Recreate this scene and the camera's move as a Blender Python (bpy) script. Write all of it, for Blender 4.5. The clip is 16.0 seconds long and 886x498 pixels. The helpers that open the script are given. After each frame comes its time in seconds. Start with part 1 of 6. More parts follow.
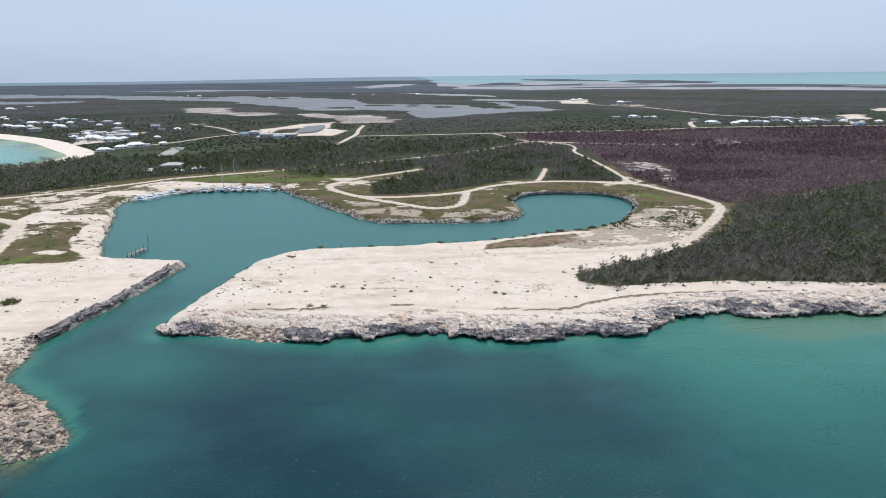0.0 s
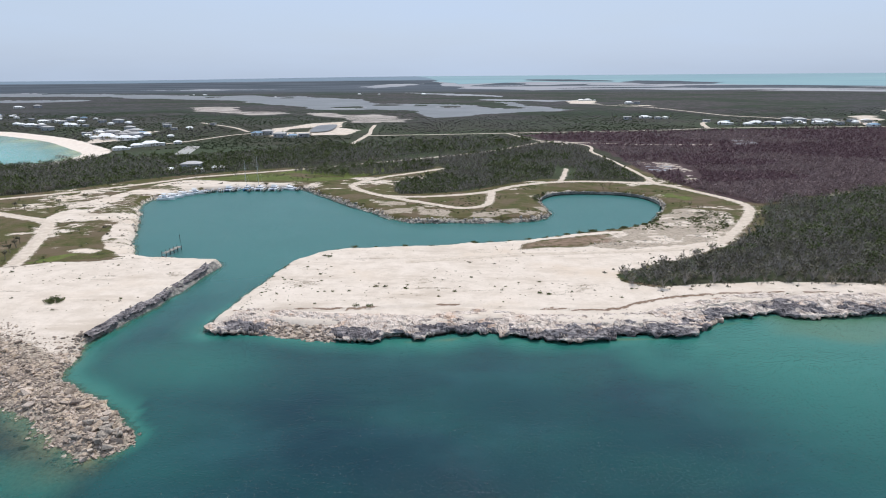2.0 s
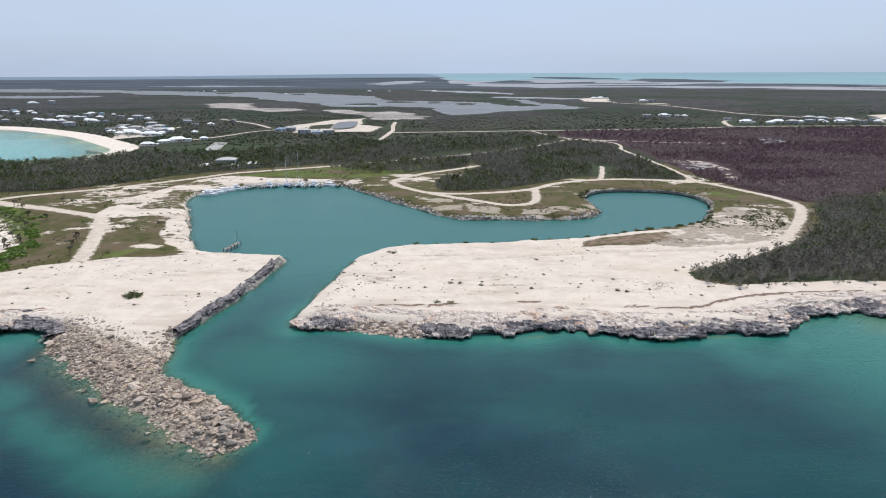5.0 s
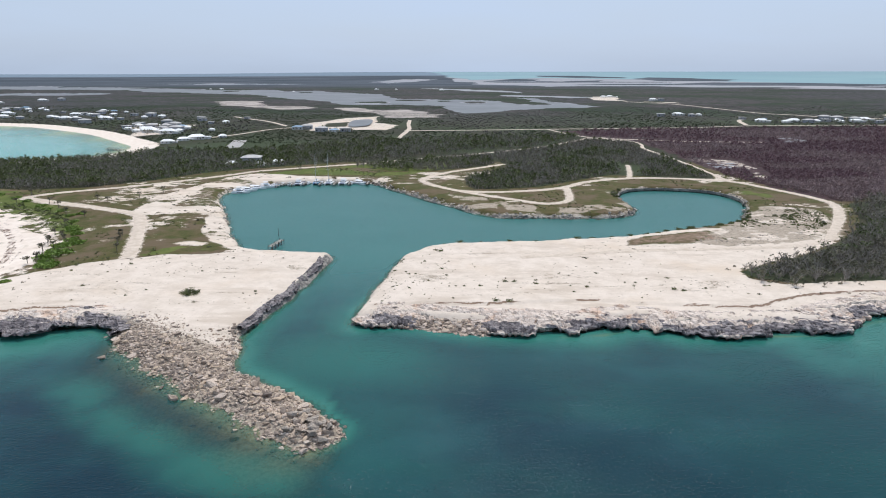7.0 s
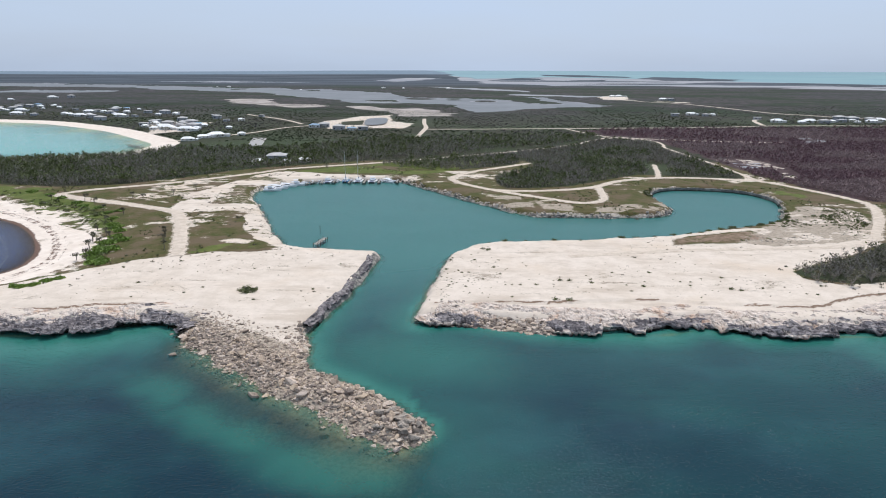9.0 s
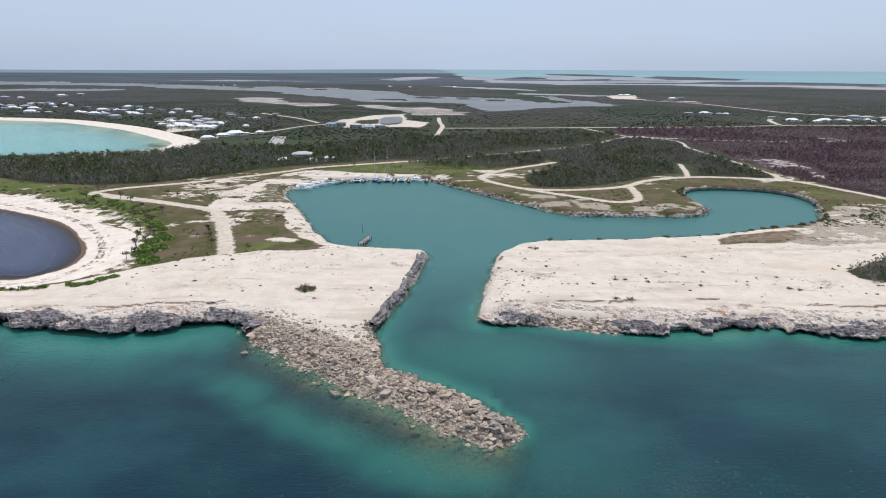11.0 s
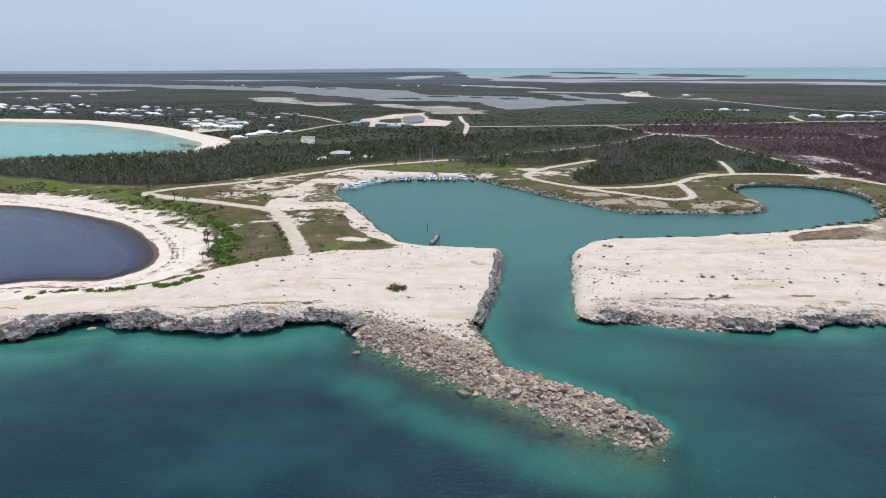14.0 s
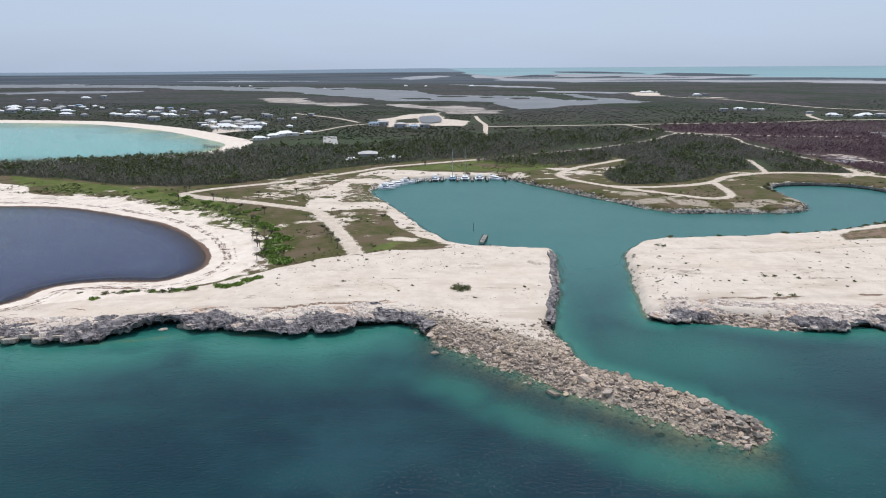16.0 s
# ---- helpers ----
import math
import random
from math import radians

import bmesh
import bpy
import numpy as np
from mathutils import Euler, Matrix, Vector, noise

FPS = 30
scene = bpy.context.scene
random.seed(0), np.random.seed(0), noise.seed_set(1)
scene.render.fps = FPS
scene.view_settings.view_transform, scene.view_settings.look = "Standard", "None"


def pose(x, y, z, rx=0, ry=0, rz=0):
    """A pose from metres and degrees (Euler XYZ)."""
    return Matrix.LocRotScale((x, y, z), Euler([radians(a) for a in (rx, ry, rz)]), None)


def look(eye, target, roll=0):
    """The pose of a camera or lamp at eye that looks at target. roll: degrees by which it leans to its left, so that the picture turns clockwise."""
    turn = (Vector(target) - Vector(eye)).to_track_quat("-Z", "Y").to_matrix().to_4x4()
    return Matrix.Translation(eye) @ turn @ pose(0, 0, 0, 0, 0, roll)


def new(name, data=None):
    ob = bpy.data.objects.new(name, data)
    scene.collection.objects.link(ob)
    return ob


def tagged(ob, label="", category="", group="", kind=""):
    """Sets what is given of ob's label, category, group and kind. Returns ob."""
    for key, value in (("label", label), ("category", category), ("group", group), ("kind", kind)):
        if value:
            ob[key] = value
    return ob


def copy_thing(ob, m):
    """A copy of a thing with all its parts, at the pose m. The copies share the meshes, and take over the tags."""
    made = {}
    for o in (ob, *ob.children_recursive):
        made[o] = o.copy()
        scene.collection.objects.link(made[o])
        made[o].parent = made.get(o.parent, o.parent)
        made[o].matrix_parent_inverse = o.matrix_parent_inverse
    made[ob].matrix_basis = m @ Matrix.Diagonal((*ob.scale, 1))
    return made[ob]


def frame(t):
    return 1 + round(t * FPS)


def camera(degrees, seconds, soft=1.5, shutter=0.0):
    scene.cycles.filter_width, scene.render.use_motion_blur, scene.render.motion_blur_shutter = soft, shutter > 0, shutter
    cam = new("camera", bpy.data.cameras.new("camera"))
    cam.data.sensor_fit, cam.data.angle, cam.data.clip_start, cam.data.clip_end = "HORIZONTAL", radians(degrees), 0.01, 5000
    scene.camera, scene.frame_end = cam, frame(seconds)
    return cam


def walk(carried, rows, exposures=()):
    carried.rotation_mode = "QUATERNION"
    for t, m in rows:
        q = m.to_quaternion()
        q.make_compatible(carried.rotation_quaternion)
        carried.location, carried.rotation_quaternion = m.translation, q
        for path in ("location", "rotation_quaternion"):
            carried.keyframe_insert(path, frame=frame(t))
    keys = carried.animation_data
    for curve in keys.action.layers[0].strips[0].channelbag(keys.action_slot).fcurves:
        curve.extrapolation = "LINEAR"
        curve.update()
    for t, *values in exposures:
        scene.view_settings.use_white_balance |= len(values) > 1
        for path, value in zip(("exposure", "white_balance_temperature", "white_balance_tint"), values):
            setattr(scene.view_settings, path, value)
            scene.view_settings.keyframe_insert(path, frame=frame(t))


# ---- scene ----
cam = camera(70.0, 16.0, 1.0)
# seconds, place, heading, tilt, lean to the left
PATH = [
    (0.0, -0.40, 0.24, 70.97, 0.620, -15.542, -0.622),
    (0.5, -3.69, 0.44, 70.93, 0.642, -15.520, -0.649),
    (1.0, -7.08, 0.60, 70.89, 0.668, -15.517, -0.602),
    (1.5, -10.58, 0.72, 70.85, 0.697, -15.527, -0.525),
    (2.0, -14.20, 0.80, 70.82, 0.730, -15.549, -0.444),
    (2.5, -17.95, 0.85, 70.78, 0.764, -15.578, -0.373),
    (3.0, -21.82, 0.88, 70.75, 0.799, -15.613, -0.319),
    (3.5, -25.80, 0.88, 70.72, 0.834, -15.651, -0.281),
    (4.0, -29.88, 0.87, 70.68, 0.869, -15.691, -0.255),
    (6.5, -51.39, 0.62, 70.52, 1.027, -15.877, -0.118),
    (7.0, -55.82, 0.55, 70.49, 1.053, -15.908, -0.064),
    (7.5, -60.28, 0.48, 70.46, 1.077, -15.937, -0.002),
    (8.0, -64.75, 0.41, 70.42, 1.099, -15.964, 0.067),
    (8.5, -69.24, 0.35, 70.39, 1.119, -15.989, 0.135),
    (9.0, -73.73, 0.29, 70.36, 1.137, -16.013, 0.199),
    (11.5, -96.42, 0.06, 70.18, 1.216, -16.121, 0.271),
    (12.0, -101.04, 0.03, 70.15, 1.233, -16.141, 0.219),
    (12.5, -105.69, 0.01, 70.11, 1.252, -16.161, 0.148),
    (13.0, -110.39, -0.01, 70.07, 1.274, -16.180, 0.063),
    (13.5, -115.12, -0.02, 70.04, 1.299, -16.196, -0.028),
    (14.0, -119.90, -0.03, 70.00, 1.330, -16.210, -0.117),
    (14.5, -124.71, -0.04, 69.97, 1.366, -16.220, -0.197),
    (15.0, -129.55, -0.05, 69.93, 1.409, -16.224, -0.261),
    (15.5, -134.38, -0.06, 69.90, 1.461, -16.219, -0.307),
    (16.0, -139.19, -0.07, 69.86, 1.522, -16.204, -0.339),
]
walk(cam, [(t, pose(x, y, z, 0, 0, yaw) @ pose(0, 0, 0, 90 + pitch) @ pose(0, 0, 0, 0, 0, roll)) for t, x, y, z, yaw, pitch, roll in PATH],
     exposures=[(0.0, 0.03), (8.0, 0.0), (16.0, -0.06)])

# ---- sky and sun ----
SUN_UP, SUN_TURN = radians(61), radians(9)
world = bpy.data.worlds.new("world")
scene.world = world
world.use_nodes = True
wn, wl = world.node_tree.nodes, world.node_tree.links
wn.clear()
sky = wn.new("ShaderNodeTexSky")
sky.sky_type, sky.sun_disc = "NISHITA", False
sky.sun_elevation, sky.sun_rotation = SUN_UP, SUN_TURN
sky.air_density, sky.dust_density, sky.ozone_density = 1.0, 2.5, 1.0
wtex = wn.new("ShaderNodeTexCoord")
wmap = wn.new("ShaderNodeMapping")
wmap.inputs["Scale"].default_value = (1.0, 1.0, 5.0)
wnoise = wn.new("ShaderNodeTexNoise")
wnoise.inputs["Scale"].default_value, wnoise.inputs["Detail"].default_value = 1.6, 6.0
wramp = wn.new("ShaderNodeMapRange")
wramp.inputs["From Min"].default_value, wramp.inputs["From Max"].default_value = 0.35, 0.75
wramp.inputs["To Min"].default_value, wramp.inputs["To Max"].default_value = 0.72, 0.95
wmix = wn.new("ShaderNodeMixRGB")
wmix.inputs["Color2"].default_value = (5.2, 6.4, 8.4, 1)  # thin bright cloud veil
wback = wn.new("ShaderNodeBackground")
wback.inputs["Strength"].default_value = 0.104
wout = wn.new("ShaderNodeOutputWorld")
wl.new(wtex.outputs["Generated"], wmap.inputs["Vector"])
wl.new(wmap.outputs["Vector"], wnoise.inputs["Vector"])
wl.new(wnoise.outputs["Fac"], wramp.inputs["Value"])
wl.new(wramp.outputs["Result"], wmix.inputs["Fac"])
wl.new(sky.outputs["Color"], wmix.inputs["Color1"])
wl.new(wmix.outputs["Color"], wback.inputs["Color"])
wl.new(wback.outputs["Background"], wout.inputs["Surface"])

sun = new("sun", bpy.data.lights.new("sun", "SUN"))
sun.data.energy, sun.data.angle, sun.data.color = 2.95, radians(0.6), (1.0, 0.965, 0.93)
sun.matrix_world = look((math.sin(SUN_TURN) * math.cos(SUN_UP) * 500, math.cos(SUN_TURN) * math.cos(SUN_UP) * 500, math.sin(SUN_UP) * 500), (0, 0, 0))


# ---- plan ----
def smoothstep(a, b, v):
    k = np.clip((v - a) / (b - a), 0, 1)
    return k * k * (3 - 2 * k)


def lattice(ix, iy, seed):
    h = (ix.astype(np.int64) * 374761393 + iy.astype(np.int64) * 668265263 + seed * 974711) & 0x7FFFFFFF
    h = ((h ^ (h >> 13)) * 1274126177) & 0x7FFFFFFF
    return ((h ^ (h >> 16)) & 0xFFFF) / 65535.0


def vnoise(x, y, seed=0):
    ix, iy = np.floor(x), np.floor(y)
    fx, fy = x - ix, y - iy
    fx, fy = fx * fx * (3 - 2 * fx), fy * fy * (3 - 2 * fy)
    a, b = lattice(ix, iy, seed), lattice(ix + 1, iy, seed)
    c, d = lattice(ix, iy + 1, seed), lattice(ix + 1, iy + 1, seed)
    return (a * (1 - fx) + b * fx) * (1 - fy) + (c * (1 - fx) + d * fx) * fy


def fbm(x, y, size, octaves=4, seed=0):
    """Noise from 0 to 1 whose largest lumps are size metres wide."""
    total, amp, s = 0, 0.5, 1.0 / size
    for k in range(octaves):
        total = total + amp * vnoise(x * s + 17.3 * k, y * s - 9.1 * k, seed + k)
        amp, s = amp * 0.5, s * 2.03
    return total / (1 - 0.5 ** octaves)


def rounded(points, closed=True, steps=4):
    """A Catmull-Rom curve through the points."""
    p = np.array(points, float)
    n = len(p)
    out = []
    for i in range(n if closed else n - 1):
        if closed:
            a, b, c, d = p[(i - 1) % n], p[i], p[(i + 1) % n], p[(i + 2) % n]
        else:
            a, b, c, d = p[max(i - 1, 0)], p[i], p[i + 1], p[min(i + 2, n - 1)]
        for k in range(steps):
            t = k / steps
            out.append(0.5 * (2 * b + (c - a) * t + (2 * a - 5 * b + 4 * c - d) * t * t + (3 * b - a - 3 * c + d) * t ** 3))
    if not closed:
        out.append(p[-1])
    return np.array(out)


def along(x, y, line, closed=False, far=1e9):
    """Distance from each point to a line."""
    best = np.full(x.shape, far * far)
    q = np.roll(line, -1, 0) if closed else line[1:]
    for (ax, ay), (bx, by) in zip(line, q):
        ex, ey = bx - ax, by - ay
        t = np.clip(((x - ax) * ex + (y - ay) * ey) / (ex * ex + ey * ey + 1e-9), 0, 1)
        best = np.minimum(best, (x - ax - t * ex) ** 2 + (y - ay - t * ey) ** 2)
    return np.sqrt(best)


def signed(x, y, poly, margin=60.0):
    """Distance to an outline, minus inside it; beyond the margin it is only known to be larger."""
    x, y = np.asarray(x, float), np.asarray(y, float)
    out = np.full(x.shape, float(margin))
    near = (x > poly[:, 0].min() - margin) & (x < poly[:, 0].max() + margin) & (y > poly[:, 1].min() - margin) & (y < poly[:, 1].max() + margin)
    if not near.any():
        return out
    px, py = x[near], y[near]
    inside = np.zeros(px.shape, bool)
    for (ax, ay), (bx, by) in zip(poly, np.roll(poly, -1, 0)):
        if ay != by:
            inside ^= ((ay > py) != (by > py)) & (px < (bx - ax) * (py - ay) / (by - ay) + ax)
    d = along(px, py, poly, True)
    out[near] = np.where(inside, -d, np.minimum(d, margin))
    return out


COAST_EAST = [(420, 214), (260, 196), (180, 186), (130, 179), (98, 177), (83, 178), (70, 174), (56, 168), (49, 163), (31, 162), (8, 160), (-5, 165),
              (-19, 161), (-43, 161), (-57, 163), (-67, 166), (-79, 167)]
JETTY = [(-84, 160), (-85, 142), (-81, 127), (-78, 117), (-79, 110), (-85, 106), (-91, 109), (-97, 114), (-104, 120), (-111, 124), (-118, 129), (-126, 137), (-138, 147), (-144, 153)]
COAST_WEST = [(-148, 157), (-154, 161), (-161, 162), (-172, 158), (-193, 156), (-209, 158), (-224, 153), (-240, 150), (-259, 149), (-300, 146), (-420, 138), (-900, 120)]
SEA = np.concatenate([rounded(COAST_EAST + JETTY + COAST_WEST, False, 3), [(-4000, 100), (-4000, -4000), (4000, -4000), (4000, 260)]])
INLET = rounded([(-84, 166), (-86, 176), (-84, 187), (-81, 205), (-78, 225), (-74, 238), (-67, 247), (-56, 252), (-23, 256), (1, 261), (25, 267), (41, 275), (63, 284), (79, 294), (88, 312), (98, 332),
                 (101, 345), (99, 357), (94, 367), (82, 374), (63, 377), (48, 373), (40, 364), (36, 352), (38, 335), (38, 321), (30, 307), (15, 302), (-10, 302), (-32, 303), (-44, 310),
                 (-53, 322), (-76, 352), (-94, 377), (-104, 392), (-113, 400), (-135, 401), (-155, 399), (-167, 394), (-178, 384), (-187, 370), (-189, 354), (-175, 320), (-156, 275), (-146, 254), (-139, 244),
                 (-128, 240), (-115, 239), (-104, 236), (-102, 228), (-104, 212), (-107, 190), (-110, 173), (-113, 160), (-112, 152), (-109, 141), (-101, 134), (-92, 128), (-84, 122), (-79, 116), (-72, 116), (-70, 140), (-76, 160)], True, 3)
BAY_NEAR = rounded([(-279, 180), (-277, 191), (-270, 198), (-257, 201), (-242, 201), (-235, 208), (-233, 218), (-238, 233), (-248, 249), (-261, 265), (-276, 279), (-294, 291), (-318, 304), (-341, 314),
                    (-370, 318), (-420, 318), (-520, 330), (-600, 250), (-520, 160), (-420, 156), (-340, 158), (-300, 165)], True, 3)
BAY_FAR = rounded([(-900, 850), (-744, 836), (-618, 812), (-535, 763), (-462, 707), (-397, 637), (-362, 597), (-352, 565), (-356, 530), (-400, 500), (-500, 470), (-900, 440), (-1400, 500), (-1400, 800)], True, 3)
SAND = [rounded(p, True, 2) for p in (
    [(-92, 150), (-92, 250), (-60, 262), (-30, 262), (30, 270), (75, 272), (98, 250), (62, 223), (43, 211), (52, 199), (95, 203), (143, 200), (260, 216), (420, 235), (420, 150)],
    [(-145, 150), (-95, 150), (-98, 242), (-138, 248), (-152, 238), (-178, 224), (-203, 210), (-216, 198), (-232, 190), (-252, 186), (-300, 176), (-450, 160), (-450, 130)],
    [(-213, 302), (-221, 330), (-212, 369), (-201, 406), (-186, 424), (-160, 412), (-110, 409), (-98, 394), (-150, 400), (-190, 370), (-190, 350), (-146, 254), (-140, 246), (-155, 236), (-171, 266), (-187, 293), (-199, 295)],
    [(-420, 372), (-381, 346), (-347, 338), (-322, 332), (-282, 300), (-250, 275), (-229, 258), (-217, 234), (-213, 216), (-218, 200), (-230, 192), (-300, 170), (-600, 160), (-600, 380)],
)]
GRASS_GREEN = [rounded(p, True, 2) for p in (
    [(-186, 422), (-124, 461), (-55, 482), (-60, 455), (-82, 425), (-100, 415), (-126, 416), (-159, 420)],
    [(-430, 400), (-381, 352), (-322, 338), (-282, 306), (-250, 280), (-229, 262), (-222, 272), (-262, 318), (-296, 338), (-290, 352), (-341, 362)],
    [(-152, 236), (-174, 225), (-178, 233), (-156, 243)],
    [(104, 352), (113, 368), (122, 350), (112, 338)],
)]
FOREST_EAST = rounded([(43, 210), (60, 221), (92, 243), (112, 264), (128, 283), (143, 312), (150, 328), (200, 352), (290, 400), (430, 420), (430, 228), (260, 208), (143, 199), (95, 202), (56, 198)], True, 2)
FOREST_MID = rounded([(-44, 366), (-4, 375), (38, 412), (58, 416), (110, 404), (113, 460), (114, 590), (68, 625), (-22, 545), (-18, 458), (-34, 420), (-48, 398)], True, 2)
FOREST_STRIP = rounded([(-128, 455), (-74, 490), (-30, 515), (-26, 470), (-42, 452), (-62, 440), (-80, 432), (-95, 436)], True, 2)
BRUSH_RED = rounded([(121, 609), (121, 440), (131, 378), (150, 330), (270, 393), (520, 430), (900, 600), (760, 775), (305, 764), (67, 720)], True, 2)
FOREST_BAND = rounded([(-900, 380), (-600, 440), (-483, 462), (-404, 476), (-340, 500), (-314, 538), (-222, 545), (-168, 608), (-114, 640), (68, 660), (60, 622), (-25, 556), (-101, 497), (-184, 452), (-222, 426), (-275, 368), (-341, 366), (-434, 400), (-600, 370), (-900, 340)], True, 2)
CREEK = [(-2600, 2700), (-2043, 2680), (-1700, 2650), (-1409, 2440), (-1260, 2437), (-949, 2303), (-597, 2090), (-436, 1995), (-268, 1841), (-193, 1551), (-97, 1447), (-47, 1499), (6, 1448), (50, 1391), (60, 1269), (110, 1223), (150, 1269), (104, 1483), (72, 1560),
         (122, 1529), (163, 1370), (209, 1223), (137, 1140), (51, 1106), (5, 1053), (-43, 1022), (-61, 986), (-49, 1040), (-67, 1114), (-69, 1214), (-93, 1265), (-165, 1271), (-257, 1278), (-360, 1460), (-472, 1594), (-631, 1754), (-842, 1898), (-1157, 2200), (-1400, 2210), (-1752, 2252), (-2500, 2350)]
SIDE_CREEK = [(-1800, 1790), (-1388, 1845), (-1306, 1958), (-1072, 1874), (-1047, 1773), (-1146, 1709), (-1238, 1705), (-1700, 1660)]
CREEK_ARM = [(-276, 1149), (-230, 1174), (-199, 1130), (-162, 1095), (-150, 1120), (-112, 1044), (-96, 978), (-72, 987), (-86, 920), (-129, 905), (-152, 956), (-194, 1037), (-253, 1101)]
SALT_FLATS = [[(-582, 1379), (-524, 1404), (-458, 1359), (-399, 1260), (-364, 1262), (-304, 1145), (-335, 1122), (-368, 1129), (-437, 1212), (-502, 1257)], CREEK_ARM]
ISLETS = [(-230, 1359, 32, 40), (-159, 1464, 30, 26), (-79, 1424, 14, 16), (-16, 1369, 24, 26), (-762, 2065, 26, 40), (-499, 1949, 22, 30)]
# edge of the dry land and edge of the open sea beyond it, and the low keys between
LAND_EDGE = np.array([(-2600, 5600), (-320, 5500), (-140, 4300), (-60, 3620), (27, 2891), (233, 2761), (367, 2512), (492, 2628), (739, 2620), (857, 2354), (1145, 2267), (1402, 2101), (2500, 1700), (4500, 1400)], float)
SEA_EDGE = np.array([(-400, 4500), (-135, 4262), (21, 3760), (465, 4006), (956, 3820), (1383, 3474), (1604, 3183), (1854, 2784), (2600, 2200), (4500, 1700)], float)
LOW_KEYS = [[(74, 3510), (276, 3896), (410, 3787), (350, 3540)], [(446, 4340), (800, 4290), (1003, 4080), (973, 3960), (679, 4010), (470, 4170)], [(956, 3830), (1105, 4077), (1359, 3980), (1502, 3742), (1394, 3565), (1052, 3596)],
        [(992, 3056), (1200, 3303), (1561, 3211), (1854, 2784), (1572, 2736), (1143, 2868)], [(546, 3605), (733, 3717), (726, 3553), (534, 3369)], [(1350, 2420), (1700, 2500), (2000, 2250), (1700, 2260)], [(640, 2900), (860, 2990), (900, 2860), (700, 2790)]]
MUD_STRIPS = [[(-201, 2399), (-73, 2264), (133, 2016), (127, 1850), (45, 1987), (-114, 2189)], [(-498, 3528), (-365, 3823), (-163, 3858), (-287, 3565), (-376, 3155)], [(-1500, 3050), (-1100, 3120), (-700, 2950), (-1000, 2900), (-1400, 2950)], [(60, 1700), (250, 1640), (330, 1560), (220, 1560), (90, 1640)]]
YARD = [(-241, 842), (-212, 936), (-164, 967), (-157, 857), (-129, 822), (-133, 741), (-175, 725), (-220, 707)]
YARD_GREEN = [(-219, 826), (-195, 847), (-189, 780), (-215, 775)]
YARD_POND = [(-192, 858), (-170, 877), (-162, 785), (-183, 773)]
PALE_GROUND = [[(120, 489), (140, 496), (158, 490), (159, 448), (143, 401), (136, 401), (148, 443), (131, 483)], [(76, 640), (90, 660), (106, 650), (118, 622), (100, 612), (84, 618)], [(572, 956), (510, 830), (530, 828), (590, 930), (650, 990), (640, 1005)], [(704, 1132), (767, 1181), (830, 1177), (770, 1097), (698, 1104)],
               [(255, 1470), (300, 1640), (345, 1640), (330, 1480), (312, 1400)], [(345, 1400), (390, 1400), (392, 1340), (360, 1345)], [(-345, 600), (-300, 640), (-285, 640), (-320, 585)], [(-440, 770), (-380, 790), (-360, 700), (-400, 690)]]
MARSH = [(130, 474), (144, 481), (152, 472), (147, 451), (126, 443)]
BLUE_POND = [(277, 671), (303, 668), (276, 604), (252, 602)]
MEADOWS = [[(-203, 293), (-190, 300), (-177, 299), (-166, 270), (-156, 248), (-139, 236), (-146, 231), (-176, 230), (-182, 250), (-191, 275)], [(-258, 327), (-249, 347), (-234, 361), (-222, 346), (-217, 312), (-238, 318)]]
MEADOW_WORN = [(-193, 275), (-177, 262), (-159, 259), (-152, 243), (-166, 244), (-183, 255)]
STONY_EAST = [(40, 251), (59, 270), (78, 286), (100, 322), (118, 318), (126, 308), (112, 279), (93, 256), (60, 244)]
